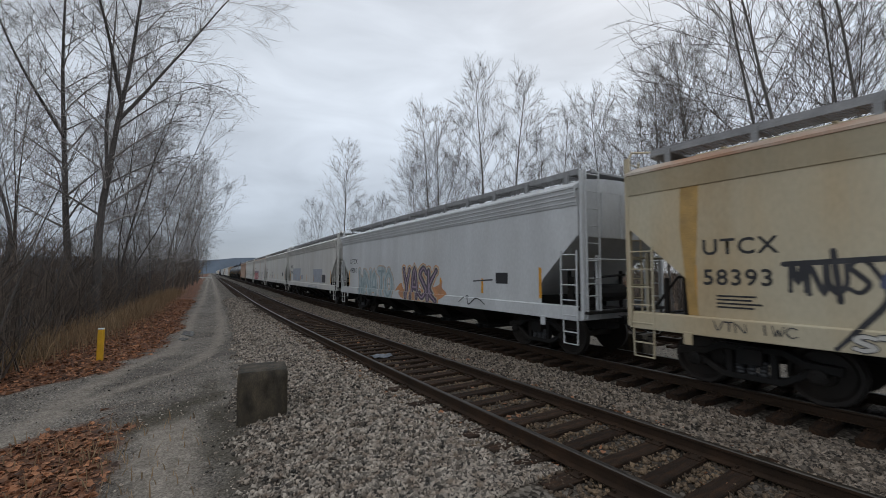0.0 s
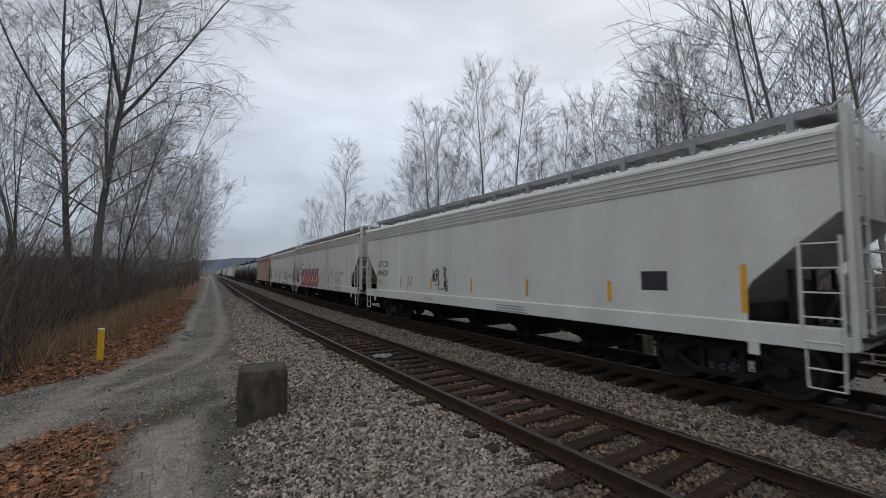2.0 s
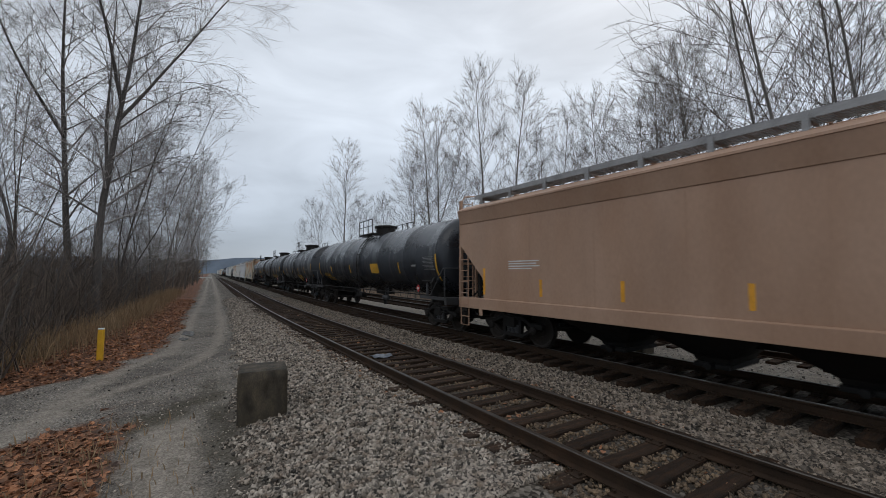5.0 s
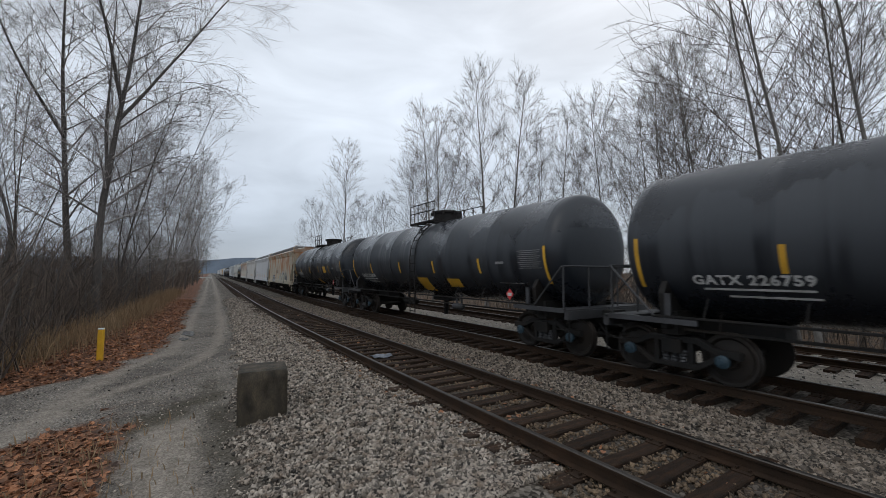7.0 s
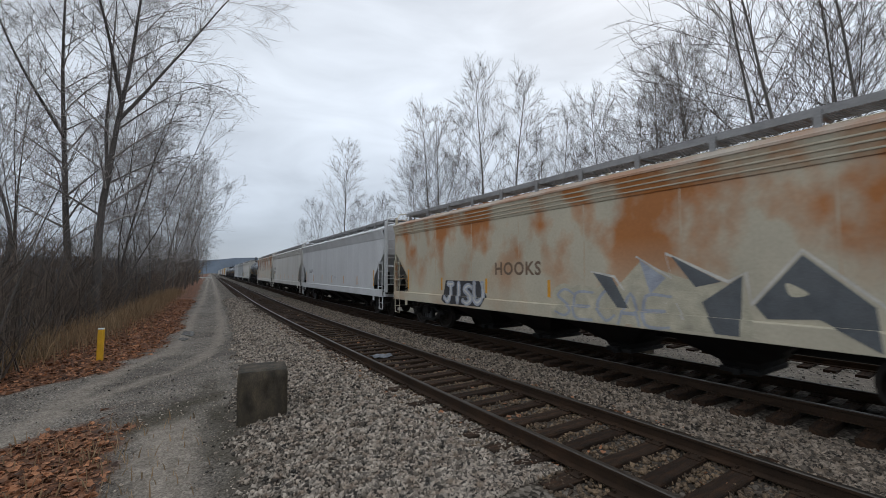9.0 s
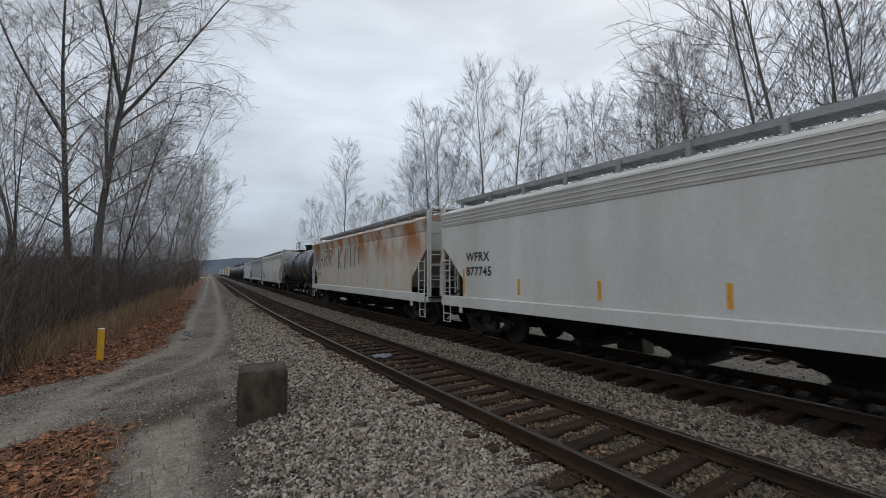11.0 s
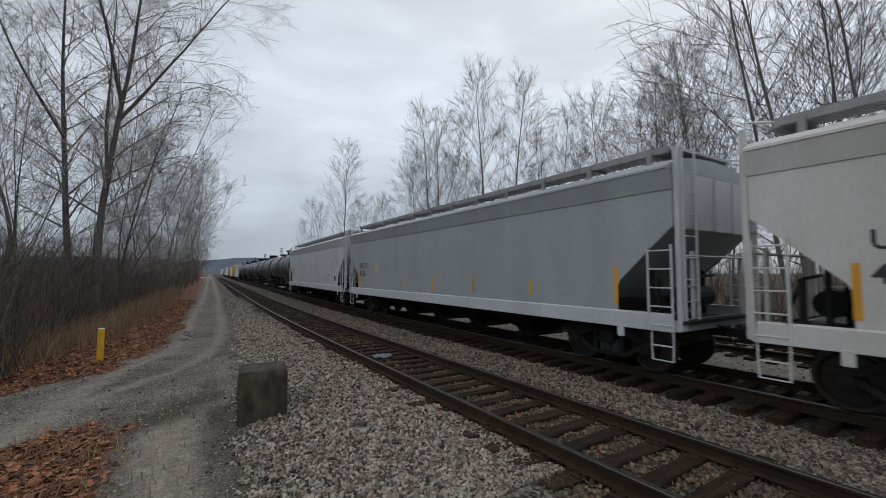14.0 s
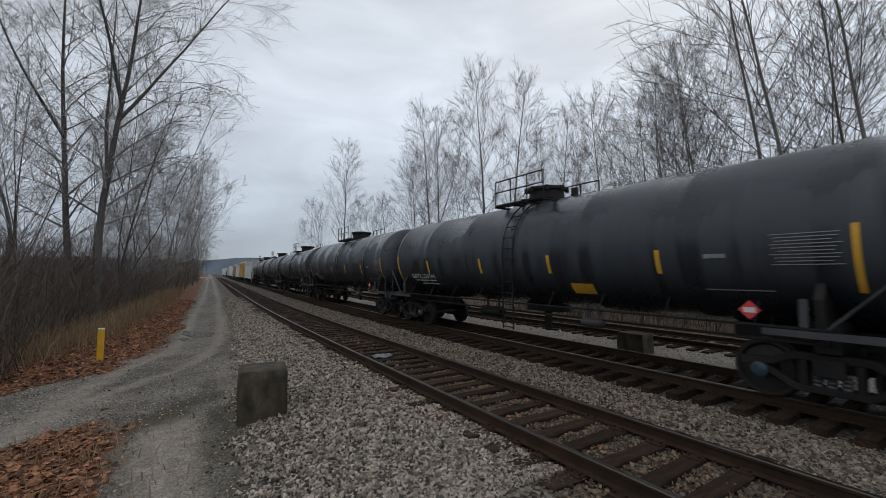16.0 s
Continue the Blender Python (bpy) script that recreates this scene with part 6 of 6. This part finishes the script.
def thicket(name, label, count, l0, l1, y0, y1, h0, h1, seed, mat, power=1.0, edge=0.0, stout=1.0):
    """Close-grown saplings, brambles and stems in one mesh."""
    rs = random.Random(seed)
    lines = []
    for _ in range(count):
        y = y0 + (y1 - y0) * rs.random() ** power
        l = l0 + (l1 - l0) * rs.random()
        x = l + bend(y)
        z = float(np.interp(l, [-40, -12, -6, -3, 15.6, 17.5, 24], [-2.4, -1.5, -0.75, -0.42, -0.24, -0.8, -1.2]))
        h = rs.uniform(h0, h1) * (0.45 + 0.55 * min(1, abs(l - l1) / 2.5) if edge else 1)
        d = Vector((rs.gauss(0, 0.22), rs.gauss(0, 0.22), 1)).normalized()
        p = Vector((x, y, z - 0.05))
        pts = [p]
        for k in range(4):
            d = (d + Vector((rs.gauss(0, 0.12), rs.gauss(0, 0.12), 0))).normalized()
            pts.append(pts[-1] + d * h / 4)
        r = rs.uniform(0.006, 0.02) * (0.6 + h / 4) * stout
        lines.append((pts, r, 0.004))
        for k in range(rs.choice((5, 7, 9))):
            i = rs.choice((1, 1, 2, 2, 3, 3))
            q = pts[i].lerp(pts[i + 1], rs.random())
            e = Vector((rs.gauss(0, 0.8), rs.gauss(0, 0.8), 0.75)).normalized()
            ln = h * rs.uniform(0.15, 0.42)
            mid_p = q + e * ln * 0.5 + Vector((0, 0, 0.05))
            lines.append(([q, mid_p, mid_p + (e + Vector((rs.gauss(0, 0.3), rs.gauss(0, 0.3), rs.gauss(0.1, 0.3)))) * ln * 0.5], 0.009, 0.004))
    me = lines_mesh(name, lines, lambda r: 3)
    ob = part(name, me, mat)
    return tagged(ob, label, "scrub", kind="stuff")


thicket("thicket", "tangled dark brown saplings and brambles along the lane", 2000, -12, -3.2, 12, 60, 1.4, 6.0, 5, M_SCRUB, 1.5, 1.0, 1.5)
thicket("thicket", "stouter young trunks and hanging vines in the scrub", 80, -11, -3.4, 13, 60, 3.0, 6.5, 15, M_BARK_DARK, 1.3, 0.0, 2.4)
thicket("thicket", "dense bare undergrowth deep in the wood", 1700, -38, -10, 8, 90, 2.0, 5.0, 6, M_SCRUB, 1.0, 0.0, 1.4)
thicket("thicket", "distant brush crowding the lane", 1300, -9, -2.0, 55, 190, 3.0, 9.0, 7, M_SCRUB)
thicket("thicket", "bare scrub behind the siding", 1300, 18, 38, -2, 110, 1.5, 5.0, 8, M_TWIG)
thicket("thicket", "dense brown scrub at the wood's edge behind the siding", 1100, 20, 34, -8, 26, 1.8, 4.5, 16, M_SCRUB, 1.0, 0.0, 1.5)
thicket("thicket", "thin tall saplings filling the wood beyond the tracks", 380, 24, 60, 0, 140, 7.0, 12.0, 9, M_TWIG)


def evergreen(x, y, height, seed, mat, label, category):
    """A ragged cedar: trunk and many small sprays of needles or dry leaves."""
    rs = random.Random(seed)
    t = tagged(new("small_tree"), label, category)
    z = float(ground_height(np.array([x - bend(y)]), np.array([float(y)]))[0])
    t.matrix_basis = pose(x, y, z)
    part("trunk", Shape().tube([(0, 0, -0.1), (0.05, 0, height * 0.5), (0, 0.05, height * 0.95)], 0.1, 7, 0.02).mesh("trunk"), M_BARK_DARK, t)
    s = Shape()
    for _ in range(2600):
        u = rs.random() ** 0.7
        h = height * (0.2 + 0.8 * u)
        r = height * 0.24 * (1.08 - u) * rs.uniform(0.35, 1.15) * (0.75 + 0.25 * math.sin(7 * u + 3))
        a = rs.uniform(0, 6.28)
        c = Vector((r * math.cos(a), r * math.sin(a), h + rs.gauss(0, 0.15)))
        d = Vector((math.cos(a) + rs.gauss(0, 0.5), math.sin(a) + rs.gauss(0, 0.5), rs.gauss(0.3, 0.5))).normalized() * rs.uniform(0.1, 0.26)
        w = d.orthogonal().normalized() * rs.uniform(0.02, 0.06)
        n = len(s.v)
        s.v += [tuple(c - w), tuple(c + w), tuple(c + d * 0.6 + w), tuple(c + d), tuple(c + d * 0.6 - w)]
        s.f += [(n, n + 1, n + 2), (n, n + 2, n + 4), (n + 4, n + 2, n + 3)]
    part("crown", raw_mesh("crown", s.v, s.f), mat, t)


evergreen(30.6, 17.7, 8.5, 3, M_GREEN, "small dull green cedar among bare trees", "tree")
evergreen(27.5, 33.5, 7.0, 4, M_GREEN, "ragged green cedar among bare trees", "tree")
evergreen(27.4, 28.0, 6.5, 5, M_LEAF, "young oak still holding brown leaves", "tree")
evergreen(28.6, 19.5, 7.5, 6, M_LEAF, "young beech still holding brown leaves", "tree")
evergreen(13.0, 262, 20, 7, M_GREEN, "dark evergreen far down the lane", "tree")
evergreen(17.0, 300, 18, 8, M_GREEN, "dark evergreen far down the lane", "tree")


def grass(name, label, count, keep_l, y0, y1, h0, h1, seed, power=1.5):
    rs = np.random.RandomState(seed)
    y = y0 + (y1 - y0) * rs.uniform(0, 1, count) ** power
    l = keep_l(y) + rs.normal(0, 0.55, count)
    clump = zone_noise(l, y, 3.2, seed + 1)
    ok = clump > rs.uniform(-1.0, 0.5, count)
    y, l = y[ok], l[ok]
    n = len(y)
    h = rs.uniform(h0, h1, n)
    base = np.stack([l + bend_np(y), y, ground_height(l, y)], 1)
    lean = rs.normal(0, 0.3, (n, 2))
    a = rs.uniform(0, 3.14, n)
    w = np.stack([np.cos(a), np.sin(a), np.zeros(n)], 1) * rs.uniform(0.004, 0.010, n)[:, None]
    m = base + np.concatenate([lean * 0.35 * h[:, None], 0.55 * h[:, None]], 1)
    top = base + np.concatenate([lean * h[:, None], h[:, None]], 1)
    v = np.stack([base - w, base + w, m + w * 0.8, m - w * 0.8, top], 1).reshape(-1, 3)
    i = np.arange(n) * 5
    f = [q for k in i.tolist() for q in ((k, k + 1, k + 2, k + 3), (k + 3, k + 2, k + 4))]
    tagged(new(name, raw_mesh(name, v.tolist(), f, M_STRAW)), label, "grass", kind="stuff")


grass("dry_grass", "tall straw-coloured dead grass along the wood's edge", 12000, lambda y: np.interp(y, [8, 12, 15, 20, 28, 60], [-7.5, -5.4, -3.9, -3.0, -2.5, -2.6]), 9, 60, 0.35, 1.0, 3)
grass("dry_grass", "short dead grass at the lane's corner", 500, lambda y: -0.9 - 0 * y, 4.6, 8.5, 0.05, 0.22, 4, 1.0)


# ---------------------------------------------------------------- small things
def concrete_block(x, y, turn, size, height, depth, label):
    def make():
        w, d = size
        bm = bmesh.new()
        bmesh.ops.create_cube(bm, size=1)
        for v in bm.verts:
            v.co = Vector((v.co.x * w, v.co.y * d, (v.co.z + 0.5) * height - depth))
            if v.co.z > 0:
                v.co.x *= 0.99
        bmesh.ops.bevel(bm, geom=bm.edges[:], offset=0.022, segments=2, affect="EDGES")
        bmesh.ops.subdivide_edges(bm, edges=[e for e in bm.edges if e.calc_length() > 0.3], cuts=7, use_grid_fill=True)
        for v in bm.verts:
            v.co += noise.noise_vector(v.co * 4) * 0.010 + noise.noise_vector(v.co * 13) * 0.005
        me = bpy.data.meshes.new("concrete_block")
        bm.to_mesh(me)
        bm.free()
        me.shade_smooth()
        return me
    ob = part("concrete_block", make(), M_CONCRETE, at=pose(x, y, 0, 0, 0, turn))
    return tagged(ob, label, "concrete block")


concrete_block(1.35, 7.78, -9, (0.77, 0.80), 1.20, 0.85, "stained dark concrete block sunk in the ballast")
concrete_block(10.95, 6.75, 0, (0.6, 0.75), 0.85, 0.55, "grey concrete block between the tracks")


def marker_post(x, y):
    t = tagged(new("marker_post"), "yellow plastic marker post with a pale cap, in dead leaves", "marker post")
    z = float(ground_height(np.array([x - bend(y)]), np.array([float(y)]))[0])
    t.matrix_basis = pose(x, y, z, 0, 0.6, -20)
    part("post", Shape().prism([(-0.075, -0.03), (-0.05, -0.055), (0.05, -0.055), (0.075, -0.03), (0.075, 0.03), (0.05, 0.055), (-0.05, 0.055), (-0.075, 0.03)], 2, -0.1, 0.86).mesh("post", 0.006), M_YELLOW, t)
    part("cap", Shape().prism([(-0.077, -0.032), (-0.05, -0.058), (0.05, -0.058), (0.077, -0.032), (0.077, 0.032), (0.05, 0.058), (-0.05, 0.058), (-0.077, 0.032)], 2, 0.86, 0.90).mesh("cap", 0.01), M_WHITE_PAINT, t, "pale worn cap")


marker_post(-1.66, 14.87)

# a crumpled sheet lying between the rails
sheet = Shape()
for j in range(5):
    for i in range(6):
        sheet.v.append((4.28 + i * 0.11 + 0.02 * j, 9.62 + j * 0.13 - 0.01 * i, -0.165 + 0.02 * math.sin(i * 1.9 + j) + 0.012 * math.cos(j * 2.3)))
for j in range(4):
    for i in range(5):
        q = j * 6 + i
        sheet.f.append((q, q + 1, q + 7, q + 6))
ob = part("plastic_sheet", sheet.mesh("plastic_sheet"), material("pale_blue_plastic", (0.11, 0.125, 0.15), 0.4, 0, 0.15, 6, 40, 0.1))
ob.modifiers.new("thickness", "SOLIDIFY").thickness = 0.006
tagged(ob, "crumpled pale blue plastic sheet on the ties", "litter")

# shallow puddles in the lane
M_WATER = material("muddy_puddle", (0.10, 0.095, 0.085), 0.06, 0, 0.1, 2, 30, 0.0, spec=0.6)


def puddle(x, y, rx, ry, seed):
    rs = random.Random(seed)
    pts = smooth_path([(x + rx * math.cos(k * 0.7) * rs.uniform(0.6, 1.2), y + ry * math.sin(k * 0.7) * rs.uniform(0.6, 1.2)) for k in range(9)], True)
    z = float(ground_height(np.array([x - bend(y)]), np.array([float(y)]))[0]) + 0.02
    tagged(part("puddle", Shape().prism(pts[:-1], 2, z - 0.03, z).mesh("puddle"), M_WATER), "shallow rain puddle in the gravel lane", "puddle")


puddle(0.55, 19.8, 0.28, 0.9, 1)
puddle(0.35, 18.3, 0.14, 0.4, 2)


# ---------------------------------------------------------------- distance
def ridge(name, label, y, x0, x1, heights, mat):
    s = Shape()
    n = 60
    for i in range(n + 1):
        u = i / n
        h = float(np.interp(u, np.linspace(0, 1, len(heights)), heights)) * (1 + 0.06 * math.sin(u * 41) + 0.04 * math.sin(u * 97))
        x = x0 + (x1 - x0) * u
        s.v += [(x, y, -5), (x, y + 30 + 0.6 * h, h), (x, y + 220, -5)]
    for i in range(n):
        q = 3 * i
        s.f += [(q, q + 3, q + 4, q + 1), (q + 1, q + 4, q + 5, q + 2)]
    tagged(part(name, s.mesh(name), mat), label, "hills", kind="structure")


M_HILL = material("hazy_wooded_hill", (0.13, 0.16, 0.20), 1.0, 0, 0.2, 0.02, 0.1, 0.0, (0.10, 0.125, 0.16), 0.6, 0.008)
ridge("backdrop_hills", "blue-grey wooded hills on the horizon", 2200, -1800, 2600, [40, 60, 75, 70, 62, 78, 80, 66, 72, 60, 50], M_HILL)


def crossing_sign(x, y):
    t = tagged(new("road_sign"), "yellow diamond warning sign at the lane's far end", "road sign")
    t.matrix_basis = pose(x, y, -0.5)
    part("post", Shape().box((0, 0, 1.4), (0.07, 0.07, 2.8)).mesh("post"), M_GALV, t)
    part("sign_plate", Shape().prism([(0, 2.3), (0.75, 3.05), (0, 3.8), (-0.75, 3.05)], 1, -0.07, -0.04).mesh("sign_plate"), M_YELLOW, t)


crossing_sign(7.4, 173)


def barrier(x, y):
    t = tagged(new("road_barrier"), "low white barrier at the lane's far end", "barrier")
    t.matrix_basis = pose(x, y, -0.5)
    for k in range(4):
        part("post", Shape().box((k * 1.3, 0, 0.5), (0.2, 0.2, 1.0)).mesh("post"), M_WHITE_PAINT, t)
    part("rail", Shape().box((1.95, -0.12, 0.75), (4.6, 0.06, 0.3)).mesh("rail"), M_WHITE_PAINT, t)


barrier(7.6, 175)


# ---------------------------------------------------------------- what moves
def motions():
    for car, s0 in CARS:
        rows = []
        for k in range(33):
            t = 0.5 * k
            y = s0 + 0.2 - SPEED * t
            rows.append((t, pose(TRAIN_C + bend(y), y, 0, 0, 0, -math.degrees(math.atan(slope_at(y))))))
        walk(car, rows)
    # wheels: one turning wheelset for each axle of a truck, its keys shared by all the others
    turn = math.degrees(SPEED / 0.457)
    first = {}
    for w, d in SPINNERS:
        if d not in first:
            walk(w, [(k / 30, pose(0, d, 0.457, (turn * k / 30) % 360)) for k in range(481)])
            first[d] = w
        else:
            w.rotation_mode = "QUATERNION"
            keys = w.animation_data_create()
            keys.action = first[d].animation_data.action
            keys.action_slot = first[d].animation_data.action_slot


motions()
